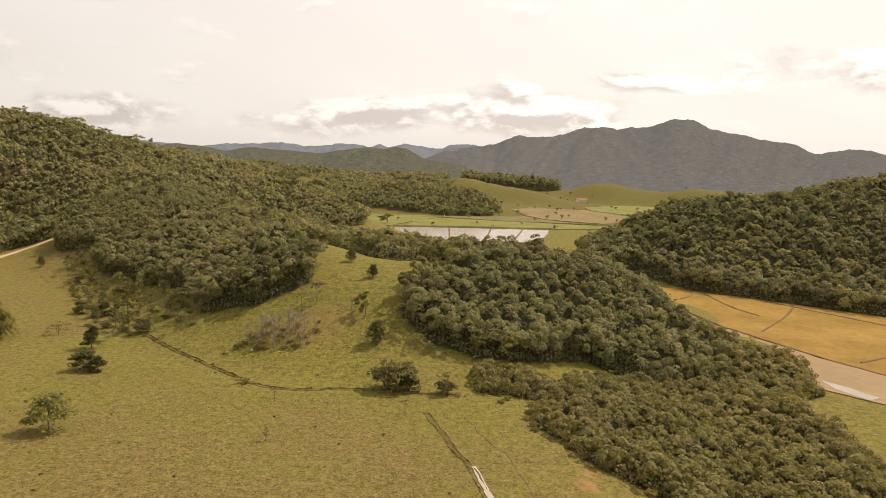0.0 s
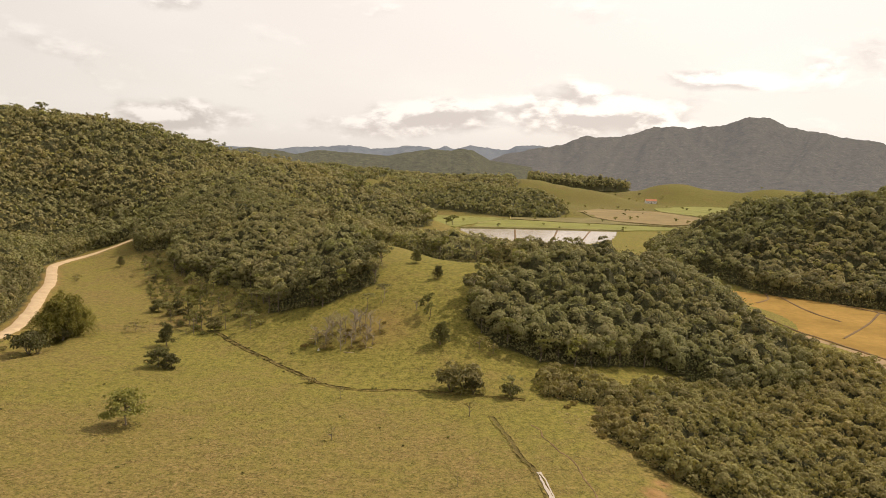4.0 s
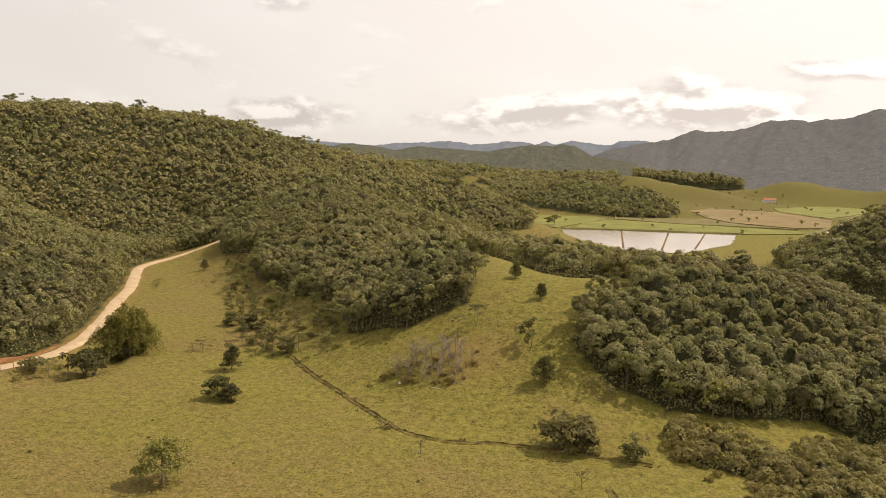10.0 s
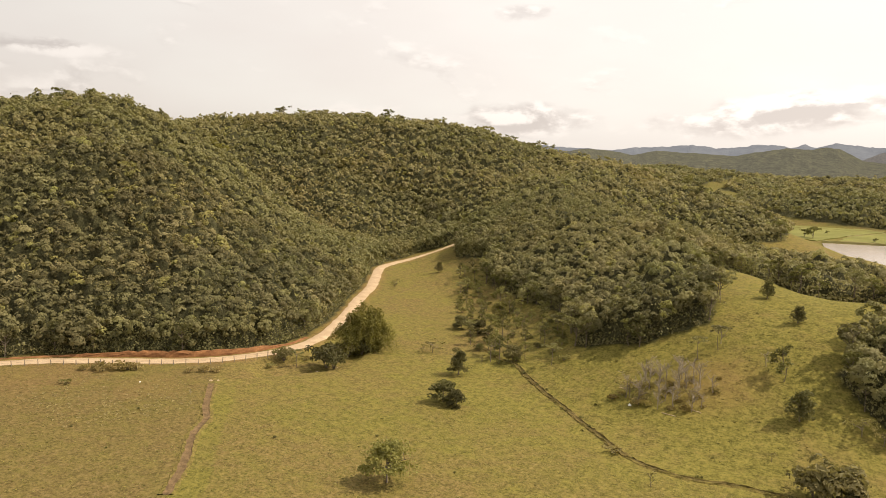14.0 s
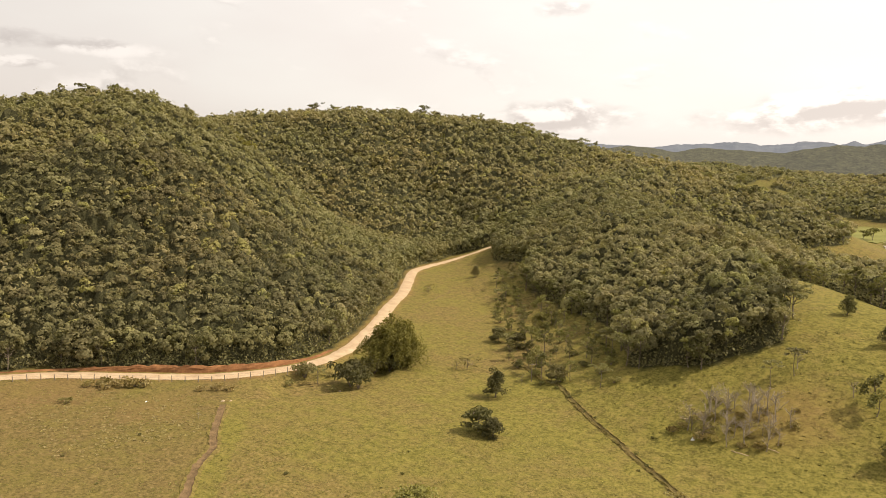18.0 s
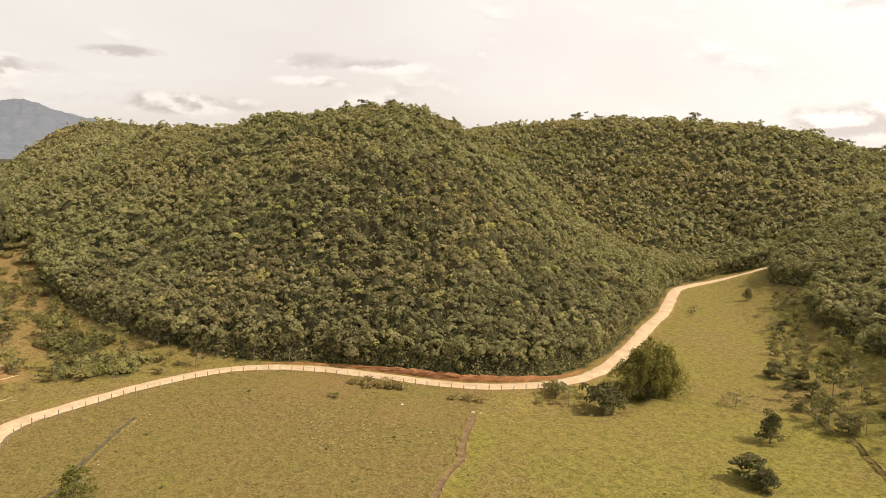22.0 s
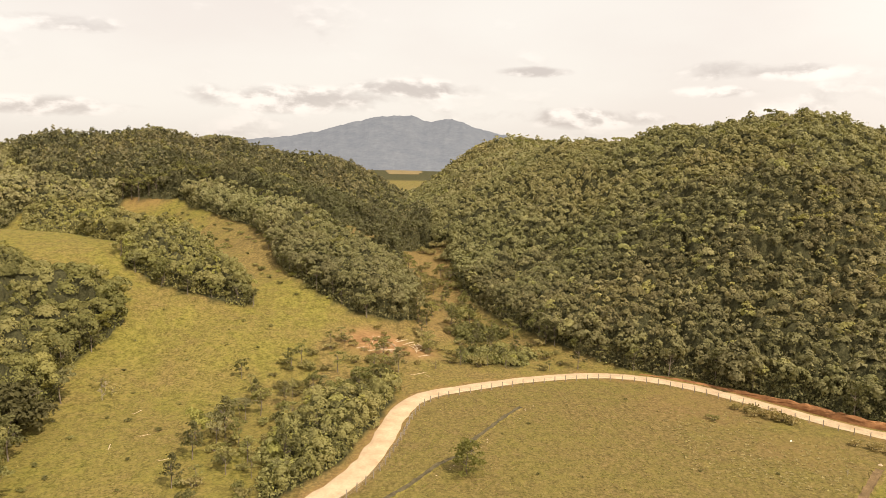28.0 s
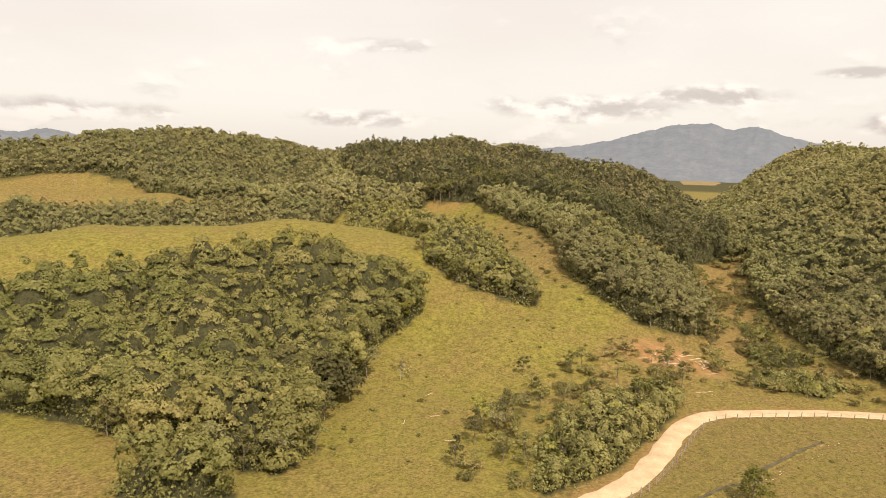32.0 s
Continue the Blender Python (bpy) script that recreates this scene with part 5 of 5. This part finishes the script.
def at_edge(poly, gap, depth, seed, x0=-400, x1=400, y0=-400, y1=400):
    """Places along the rim of a wood, jittered inwards."""
    r = random.Random(seed)
    got = []
    for (ax, ay), (bx, by) in zip(poly, poly[1:] + poly[:1]):
        n = max(1, int(math.hypot(bx - ax, by - ay) / gap))
        for k in range(n):
            u = (k + r.random()) / n
            x, y = ax + (bx - ax) * u + r.uniform(-depth, depth), ay + (by - ay) * u + r.uniform(-depth, depth)
            if x0 < x < x1 and y0 < y < y1:
                got.append((x, y))
    return got


# trees along the near rims of the woods
rim = at_edge(WOODS["a"], 5.2, 1.3, 1, -215, -120, 70, 262) + at_edge(WOODS["b"], 5.0, 1.6, 2, -150, -36, 176, 262) + at_edge(WOODS["d"], 4.0, 1.4, 3, -20, 34, 158, 204) \
    + at_edge(WOODS["h"], 5.2, 1.4, 4, -195, -92, -40, 0) + at_edge(WOODS["gully"], 5.0, 1.2, 5, -212, -195, -30, 20) + at_edge(WOODS["strip"], 5.0, 1.2, 6, -290, -198, 0, 60) + at_edge(WOODS["saddle"], 4.5, 1.2, 7, -60, 0, 215, 262)
rim = [p for p in rim if float(near_line(ROAD[::2], np.array([p[0]]), np.array([p[1]]))[0]) > 4.4 and not (-128 < p[0] < -106 and 158 < p[1] < 180)]
kinds = {id(k): [] for k in (big, mid, old, slim, umb)}
for x, y in rim:
    k = rt.choices((big, mid, old, slim, umb), (3, 4, 4, 2.2, 0.6))[0]
    kinds[id(k)].append((x, y, rt.uniform(0.62, 1.0)))
for x, y in in_poly(SCRUB["slope"], 56, 3.1, 8):
    kinds[id(rt.choices((slim, umb, mid, old), (1, 1, 2, 2))[0])].append((x, y, rt.uniform(0.42, 0.85)))
for x, y in in_poly(SCRUB["road"], 52, 2.8, 9) + in_poly(SCRUB["valley"], 48, 3.6, 10):
    kinds[id(rt.choices((slim, mid, old, umb), (3, 3, 2, 1))[0])].append((x, y, rt.uniform(0.45, 0.85)))
for x, y, s in ((-37, 179, 0.8), (-40, 176, 0.7), (-118, 147, 0.62), (-129, 233, 0.8), (-142, 25, 0.75), (-134, 22, 0.8), (-3, 140.5, 0.7)):
    kinds[id(umb)].append((x, y, s))
for x, y, s in ((-163, 20, 0.55), (-169, 29, 0.7), (-145, 27, 0.7), (-25, 173, 0.72), (-24, 171, 0.6)):
    kinds[id(mid)].append((x, y, s))
# tall plantation trees behind the clearing
for x, y in in_poly([(-326, -62), (-333, -40), (-322, -26), (-330, -22), (-346, -42), (-342, -66)], 34, 2.4, 61):
    kinds[id(slim)].append((x, y, rt.uniform(1.2, 1.7)))
for x, y in in_poly([(195, 800), (222, 862), (262, 905), (285, 880), (240, 800)], 22, 6, 62):
    kinds[id(slim)].append((x, y, rt.uniform(1.8, 2.6)))
# trees that stand out of the roof of the forest along the crests
for name_, reach in (("hill_a", 9), ("hill_b", 7), ("hill_i", 8)):
    nodes = [(n[0], n[1]) for n in RIDGES[name_]]
    crest = along(nodes[1:], 4.5)
    for x, y in crest:
        if rt.random() < 0.5:
            kinds[id(rt.choices((slim, umb, mid), (3, 2, 1))[0])].append((x + rt.uniform(-reach, reach), y + rt.uniform(-reach, reach), rt.uniform(1.15, 1.6)))
for k, g in ((big, "rim trees of the forest"), (mid, "rim trees of the forest"), (old, "rim trees of the forest"), (slim, "slender trees at the wood's edge"), (umb, "umbrella trees")):
    plant(k, kinds[id(k)], g)
dark = tree("mango_tree", 16, 6.6, 4.6, M_DARKLEAF, "broad very dark dome-shaped tree at the wood's edge", 8, 34, 70, 0.20, 0.12, 0.24, 0.75, 0.40, skirt=0.18)
plant(dark, [(-135.6, -10.2, 1.2)])
light = tree("light_tree", 17, 6.2, 3.0, M_BAMBOO, "light yellow-green tree with a rounded crown", 6, 14, 100, 0.18, 0.3, 0.14, 0.75, 0.42)
plant(light, [(-118, -30, 0.9), (-124, -40, 0.8), (-112, -48, 0.9), (-132, -28, 0.7), (-121, -62, 1.0), (-146, -42, 0.7), (-100, -14, 0.75), *[(x, y, 0.55 + 0.03 * (k % 14)) for k, (x, y) in enumerate(in_poly(WOODS["h"], 26, 5.5, 41))], (-235, 225, 1.2), (-239, 222, 1.1), (-232, 219, 1.1)], "light green crowns in the wood")
plant(bare, [(x, y, rt.uniform(0.7, 1.5)) for x, y in in_poly([(-50, 160), (-36, 158), (-33, 168), (-46, 172)], 24, 1.7, 51)] + [(-47, 163, 0.9), (-44, 165, 1.1), (-42, 162, 0.8), (-39.5, 166, 1.15), (-37, 164, 0.8), (-45, 168, 0.9), (-41, 169, 1.2), (-37, 181, 0.9), (-152, -3, 0.6), (-156, -4, 0.55), (-118, 119, 0.3), (-27.5, 174.5, 0.8)], "bare trees in the clearing")
plant(thin, [(-31, 112, 0.9), (-9, 99, 0.6), (-35, 132.5, 0.8), (-10, 128, 1.15), (-22, 150, 0.55), (-3, 141, 1.0), (-85, 171, 0.7), (-152, 84, 0.4)], "saplings in the pasture")
plant(grey, [(-11, 162, 1.0), (-8, 161, 0.8), (-46, 160, 1.0), (-48.5, 162, 1.1), (-99, 172, 0.95), (-101, 171, 0.6), (-154, -2, 0.7), (-157, -5, 0.8), (-121, 150, 0.55), (-158, 236, 0.7), (-160, 240, 0.7), (-155, 232, 0.6), (-38, 163, 0.8), (-174, 60, 0.7)], "half-dry bushy trees")

# bushes
low = [(-43.5, 141, 0.75), (-142, 109, 0.6), (-122, 143, 0.6), (-113, 146, 0.5), (-120, 152, 0.6), (-13, 140, 0.9), (-9, 141, 0.7), (-4, 142, 0.6)]
low += [(x, y, rt.uniform(0.5, 1.1)) for x, y in in_poly(SCRUB["road"], 46, 2.2, 12, 3.0)] + [(x, y, rt.uniform(0.5, 1.2)) for x, y in in_poly(SCRUB["valley"], 60, 2.6, 13, 3.0)]
low += [(x, y, rt.uniform(0.6, 1.6)) for x, y in in_poly(GLADES[1], 22, 3, 43) + in_poly([(-262, 70), (-300, 70), (-330, 76), (-330, 82), (-262, 76)], 16, 3, 44)]
plant(bush, low, "olive bushes")
green = [(x, y, rt.uniform(0.5, 1.15)) for x, y in in_poly(SCRUB["slope"], 64, 2.6, 14)] + [(x, y, rt.uniform(0.5, 1.0)) for x, y in in_poly(SCRUB["road"], 30, 2.6, 15, 3.0)]
green += [(x, y, rt.uniform(0.14, 0.30)) for x, y in in_poly([(-110, 100), (-60, 180), (-5, 150), (0, 90), (-90, 60), (-150, 70), (-155, 100), (-120, 120)], 40, 5, 16)]
green += [(float(p[0]) + rt.uniform(-0.9, 0.9), float(p[1]) + rt.uniform(-0.9, 0.9), rt.uniform(0.16, 0.42)) for p in DITCHES[0][::2]]
green += [(x, y, rt.uniform(0.2, 0.45)) for x, y in in_poly([(-190, 30), (-200, -10), (-160, -12), (-112, 0), (-112, 18), (-150, 18), (-175, 30)], 26, 4, 17)]
green += [(x, y, rt.uniform(0.4, 0.9)) for x, y in in_poly([(-320, -44), (-270, 6), (-205, 36), (-206, 22), (-240, 4), (-290, -24)], 40, 4, 18)]
plant(bush2, green, "green bushes in the grass")
plant(bush3, [(-146, 118, 1.1), (-143.5, 120, 1.3), (-141.5, 121.5, 1.2), (-144.5, 117.5, 1.0), (-140, 122.5, 1.0), (-148, 116, 0.8), (-128, 130, 0.9), (-126, 131.5, 0.8), (-130, 128, 0.7)] + [(x, y, rt.uniform(0.4, 0.9)) for x, y in in_poly([(-52, 160), (-34, 158), (-33, 170), (-48, 172)], 22, 1.8, 19)] + [(x, y, rt.uniform(0.5, 0.9)) for x, y in in_poly([(38, 90), (20, 112), (10, 128), (2, 142), (10, 143), (24, 122), (44, 92)], 26, 2.2, 20)] + [(x, y, rt.uniform(0.4, 0.8)) for x, y in in_poly([(-196, 40), (-176, 42), (-176, 58), (-196, 58)], 18, 2.4, 21)], "dry bushes")


# scattered trees between the far fields
plant(tree("field_tree", 18, 6.5, 3.2, M_MIXED, "round tree standing between the far fields", 5, 10, 40, 0.3, 0.25, 0.2, 0.8, 0.5), [(x, y, rt.uniform(0.3, 0.8)) for x, y in in_poly([(-110, 640), (60, 625), (180, 760), (260, 1000), (400, 1200), (120, 1180), (-60, 1120), (50, 900), (-40, 700)], 44, 15, 42)] + [(-30, 606, 0.5), (-68, 604, 1.5), (20, 612, 0.4), (72, 618, 0.6), (-74, 612, 1.0)], "trees between the far fields")


# ---- grass ----
def tufts(name, poly, step, size, material, label, keep=0.8, dens=None):
    """Standing tufts of grass: each is three leaning blades' worth of folded quads."""
    r = np.random.default_rng(int(abs(poly[0][0]) * 7 + step * 100))
    x, y = scatter(poly, step, r, keep)
    m = (near_line(ROAD[::2], x, y) > 2.6)
    for line in DITCHES:
        m &= near_line(line, x, y) > 0.9
    m &= ~wooded(x, y)
    if dens is not None:
        m &= r.random(len(x)) < dens(x, y)
    x, y = x[m], y[m]
    z = ground(x, y)
    verts, tint = [], []
    for k in range(5):
        a = k * 1.257 + r.uniform(0, 1.2, len(x))
        s = size * r.uniform(0.5, 1.4, len(x))
        ox, oy = np.cos(a), np.sin(a)
        w = s * 0.36
        verts.append(np.stack([np.stack([x - oy * w, y + ox * w, z - 0.02], -1), np.stack([x + oy * w, y - ox * w, z - 0.02], -1), np.stack([x + ox * s * 0.75, y + oy * s * 0.75, z + s * r.uniform(0.05, 0.17, len(x))], -1)], 1).reshape(-1, 3))
        tint.append(np.repeat(r.random(len(x)), 3))
    v = np.concatenate(verts)
    me = mesh_of(name, v, np.arange(len(v)).reshape(-1, 3), material)
    me.attributes.new("tint", "FLOAT", "POINT").data.foreach_set("value", np.concatenate(tint).astype(np.float32))
    return tagged(new(name, me), label, "grass", kind="stuff")


def patchy(x, y):
    return 0.45 + 0.55 * np.clip(np.sin(x * 0.21 + 1.7 * np.sin(y * 0.13)) * np.cos(y * 0.17 + x * 0.05) + 0.4, 0, 1)


tufts("pasture_tufts", [(-100, 92), (-60, 70), (0, 62), (22, 80), (18, 112), (0, 138), (-40, 136), (-70, 152), (-104, 128)], 0.92, 0.40, M_TUFT, "short tufted pasture grass", 0.8, patchy)
tufts("pasture_tufts", [(-158, 62), (-112, 44), (-80, 56), (-98, 94), (-126, 128), (-166, 100)], 1.05, 0.40, M_TUFT, "short tufted pasture grass", 0.75, patchy)
tufts("slope_tufts", [(-100, 176), (-48, 146), (-6, 144), (-16, 172), (-26, 206), (-44, 186), (-66, 172), (-110, 212), (-126, 190)], 1.9, 0.5, M_TUFT, "rough grass on the slope", 0.7)
tufts("slope_tufts", [(-208, 22), (-200, -16), (-160, -14), (-104, 0), (-108, 18), (-150, 20), (-186, 36)], 1.7, 0.5, M_TUFT, "rough grass on the slope", 0.7)
tufts("dry_tufts", [(-146, 100), (-118, 96), (-112, 116), (-124, 124), (-148, 114)], 1.1, 0.62, M_STRAW, "tall straw-coloured dry grass", 0.75, patchy)
tufts("dry_tufts", [(20, 110), (8, 126), (2, 138), (14, 137), (24, 118), (34, 100), (20, 96)], 1.3, 0.6, M_STRAW, "tall straw-coloured dry grass", 0.5)


# ---- fence along the road ----
def fence():
    d = np.gradient(ROAD[:, :2], axis=0)
    d /= np.linalg.norm(d, axis=1)[:, None]
    side = ROAD[:, :2] + np.stack([d[:, 1], -d[:, 0]], 1) * 3.05
    m = (side[:, 1] > 30) & (side[:, 1] < 152) & (side[:, 0] < -95)
    side = side[m]
    step = np.r_[0, np.cumsum(np.hypot(*np.diff(side, axis=0).T))]
    top = tagged(new("fence"), "wooden post and wire fence along the dirt road", "fence")
    bm = bmesh.new()
    tube(bm, [(0, 0, -0.3), (0.01, 0, 0.5), (0, 0.01, 1.0), (0, 0, 1.28)], [0.085, 0.08, 0.075, 0.07], 6)
    post = part("post", bm, M_POST, top)
    me, tops = post.data, []
    for k, s in enumerate(np.arange(0, step[-1], 2.5)):
        x, y = np.interp(s, step, side[:, 0]), np.interp(s, step, side[:, 1])
        z = float(ground(np.array([x]), np.array([y]))[0])
        ob = post if k == 0 else new("post", me)
        ob.parent = top
        ob.matrix_basis = Matrix.LocRotScale((x, y, z), Euler((rt.uniform(-0.06, 0.06), rt.uniform(-0.06, 0.06), rt.uniform(0, 6))), (1, 1, rt.uniform(0.85, 1.12)))
        tops.append((x, y, z))
    for h in (0.45, 0.8, 1.12):
        bm = bmesh.new()
        tube(bm, [(x, y, z + h) for x, y, z in tops], [0.012] * len(tops), 3)
        part("wire", bm, M_WIRE, top, "thin fence wire")


fence()


# ---- red bank beside the road ----
def bank():
    d = np.gradient(ROAD[:, :2], axis=0)
    d /= np.linalg.norm(d, axis=1)[:, None]
    m = (ROAD[:, 1] > 103) & (ROAD[:, 1] < 166) & (ROAD[:, 0] < -120)
    line = along([tuple(p) for p in (ROAD[:, :2] - np.stack([d[:, 1], -d[:, 0]], 1) * 2.75)[m][::3]], 1.0)
    d = np.gradient(line, axis=0)
    d /= np.linalg.norm(d, axis=1)[:, None]
    n = np.stack([-d[:, 1], d[:, 0]], 1)
    if (n[0] @ np.array((-1.0, 1.0))) < 0:
        n = -n
    r = np.random.default_rng(2)
    bm = bmesh.new()
    rows = []
    for k, p in enumerate(line):
        f = math.sin(math.pi * k / (len(line) - 1)) ** 0.6 * float(0.22 + 0.7 * smooth(116, 128, p[1]) * smooth(158, 146, p[1]))
        z0 = float(ground(p[0], p[1]))
        row = []
        for u, h in ((0.0, -0.1), (0.15, 0.6), (0.3, 1.0), (0.5, 1.3), (1.1, 1.35)):
            o = u + r.normal(0, 0.07)
            row.append(bm.verts.new((p[0] + n[k][0] * o, p[1] + n[k][1] * o, z0 + h * f * r.uniform(0.8, 1.15) - (0.9 if u > 1.2 else 0))))
        rows.append(row)
    for a, b in zip(rows, rows[1:]):
        for j in range(4):
            bm.faces.new((a[j], b[j], b[j + 1], a[j + 1]))
    bmesh.ops.recalc_face_normals(bm, faces=bm.faces[:])
    tagged(part("earth_bank", bm, M_BANK), "bare red earth bank cut beside the road", "bank", kind="structure")


bank()


# ---- loose things ----
def log(name, length, radius, material, label):
    top = new(name)
    r = np.random.default_rng(int(length * 10))
    bm = bmesh.new()
    tube(bm, [(-length / 2, 0, radius), (-length / 6, r.normal(0, 0.05), radius * 1.02), (length / 5, r.normal(0, 0.08), radius * 0.9), (length / 2, 0, radius * 0.8)], [radius, radius, radius * 0.85, radius * 0.6], 8)
    part("stem", bm, material, top)
    for k in range(2):
        bm = bmesh.new()
        x = length * (0.1 + 0.25 * k)
        tube(bm, [(x, 0, radius), (x + 0.4, 0.5 * (-1) ** k, radius + 0.1), (x + 0.9, 0.9 * (-1) ** k, radius + 0.05)], [radius * 0.4, radius * 0.3, radius * 0.12], 5)
        part("branch", bm, material, top)
    return tagged(top, label, "log")


M_PALE = plain("peeled_wood", (0.34, 0.25, 0.15), (0.54, 0.43, 0.29), 2, 0.85, 0.2, 0.01, (1, 0.2, 1))
felled = log("felled_trunk", 4.6, 0.13, M_PALE, "pale felled trunk lying on bare clay")
plant(felled, [(-187 + rt.uniform(-5, 6), 47 + rt.uniform(-6, 11), rt.uniform(0.6, 1.1)) for _ in range(26)] + [(-170, 55.5, 0.5), (-171, 57, 0.45), (-169.5, 58, 0.4), (-147, 5, 0.45), (-131, 6, 0.5), (-136, 10, 0.4), (-126, 16, 0.4), (-40, 158, 0.6), (-36, 160, 0.5), (-50, 165, 0.6)], "felled trunks")


def bundle():
    top = new("white_sack")
    bm = bmesh.new()
    bmesh.ops.create_uvsphere(bm, u_segments=12, v_segments=8, radius=0.42)
    for v in bm.verts:
        v.co.z = max(v.co.z * 0.8, -0.22)
        v.co *= 1 + 0.12 * math.sin(v.co.x * 9 + v.co.y * 7)
    part("sack", bm, M_SHEET, top)
    bm = bmesh.new()
    tube(bm, [(0, 0, 0.28), (0.03, 0.02, 0.42), (0.10, 0.04, 0.52)], [0.10, 0.06, 0.12], 7)
    part("tied_neck", bm, M_SHEET, top)
    return tagged(top, "small white sack lying in the grass", "sack")


sack = bundle()
plant(sack, [(-47.5, 159.5, 0.75), (-132, 118, 0.5)], "white sacks")


def pole():
    top = new("wooden_pole")
    bm = bmesh.new()
    tube(bm, [(0, 0, -0.4), (0, 0, 2), (0.02, 0, 4.2)], [0.09, 0.08, 0.06], 8)
    part("mast", bm, M_POST, top)
    bm = bmesh.new()
    tube(bm, [(-0.5, 0, 3.9), (0, 0, 3.9), (0.5, 0, 3.9)], [0.04, 0.04, 0.04], 5)
    part("crossbar", bm, M_POST, top)
    return tagged(top, "weathered wooden pole standing in the pasture", "pole")


mast = pole()
plant(mast, [(-84, 173, 1.0), (-292, -225, 1.5), (-300, -212, 1.2)], "wooden poles")


def stone():
    r = np.random.default_rng(8)
    bm = bmesh.new()
    bmesh.ops.create_icosphere(bm, subdivisions=2, radius=0.4)
    for v in bm.verts:
        v.co = v.co * (1 + 0.25 * math.sin(v.co.x * 8 + 1) * math.cos(v.co.y * 9)) + Vector(r.normal(0, 0.02, 3))
        v.co.z = max(v.co.z * 0.6, -0.15)
    return tagged(part("pale_stone", bm, M_PALE), "pale broken stone lying beside the ditch", "stone")


stake = stone()
plant(stake, [(-118 - 34 * u + rt.uniform(-0.8, 0.8), 56.5 + 22 * u + rt.uniform(-0.6, 0.6), rt.uniform(0.18, 0.42)) for u in [rt.random() for _ in range(34)]] + [(-122, 127, 1.0), (-121, 128, 0.8), (-112, 147, 0.8), (-110, 148, 0.7), (-109, 150, 0.6)], "pale stones")


# ---- houses in the valley ----
def house(name, x, y, turn, w, d, h, label):
    top = tagged(new(name), label, "house")
    top.matrix_basis = spot(x, y, turn, 1.0, 1.0, 0.1)
    bm = bmesh.new()
    bmesh.ops.create_cube(bm, size=1, matrix=Matrix.Translation((0, 0, h / 2)) @ Matrix.Diagonal((w, d, h, 1)))
    for sx_ in (-1, 1):
        v = [bm.verts.new((sx_ * w / 2, -d / 2, h)), bm.verts.new((sx_ * w / 2, d / 2, h)), bm.verts.new((sx_ * w / 2, 0, h + d * 0.3))]
        bm.faces.new(v)
    part("wall", bm, M_WALL, top)
    for s in (-1, 1):
        bm = bmesh.new()
        bmesh.ops.create_cube(bm, size=1, matrix=Matrix.Translation((0, s * d * 0.29, h + d * 0.16)) @ Matrix.Rotation(s * -0.54, 4, "X") @ Matrix.Diagonal((w + 0.8, d * 0.68, 0.14, 1)))
        part("roof", bm, M_TILE, top)
    for k in range(3):
        bm = bmesh.new()
        tall = k == 1
        bmesh.ops.create_cube(bm, size=1, matrix=Matrix.Translation((w * (k - 1) * 0.3, -d / 2 - 0.02, 1.05 if tall else 1.5)) @ Matrix.Diagonal((1.0, 0.08, 2.1 if tall else 1.1, 1)))
        opening = part("door" if tall else "window", bm, M_DARK, top)
        bm = bmesh.new()
        for ox, oz, wx, wz in ((0, 1, 1.2, 0.1), (-1, 0, 0.1, 0), (1, 0, 0.1, 0)):
            hz = 2.1 if tall else 1.1
            bmesh.ops.create_cube(bm, size=1, matrix=Matrix.Translation((w * (k - 1) * 0.3 + ox * 0.55, -d / 2 - 0.05, (1.05 if tall else 1.5) + oz * (hz / 2 + 0.05))) @ Matrix.Diagonal((wx, 0.1, wz or hz, 1)))
        part("frame", bm, M_SHEET, opening, "pale painted frame")
    return top


house("farm_house", -124, 700, 0.3, 14, 9, 3.4, "small white farm house beside the far dirt road")
house("farm_house", -138, 712, 0.9, 9, 7, 3.0, "small white shed with a tiled roof beside the far road")
house("farm_house", 168, 1120, 0.1, 16, 8, 4.0, "white farm building on the far green hill")
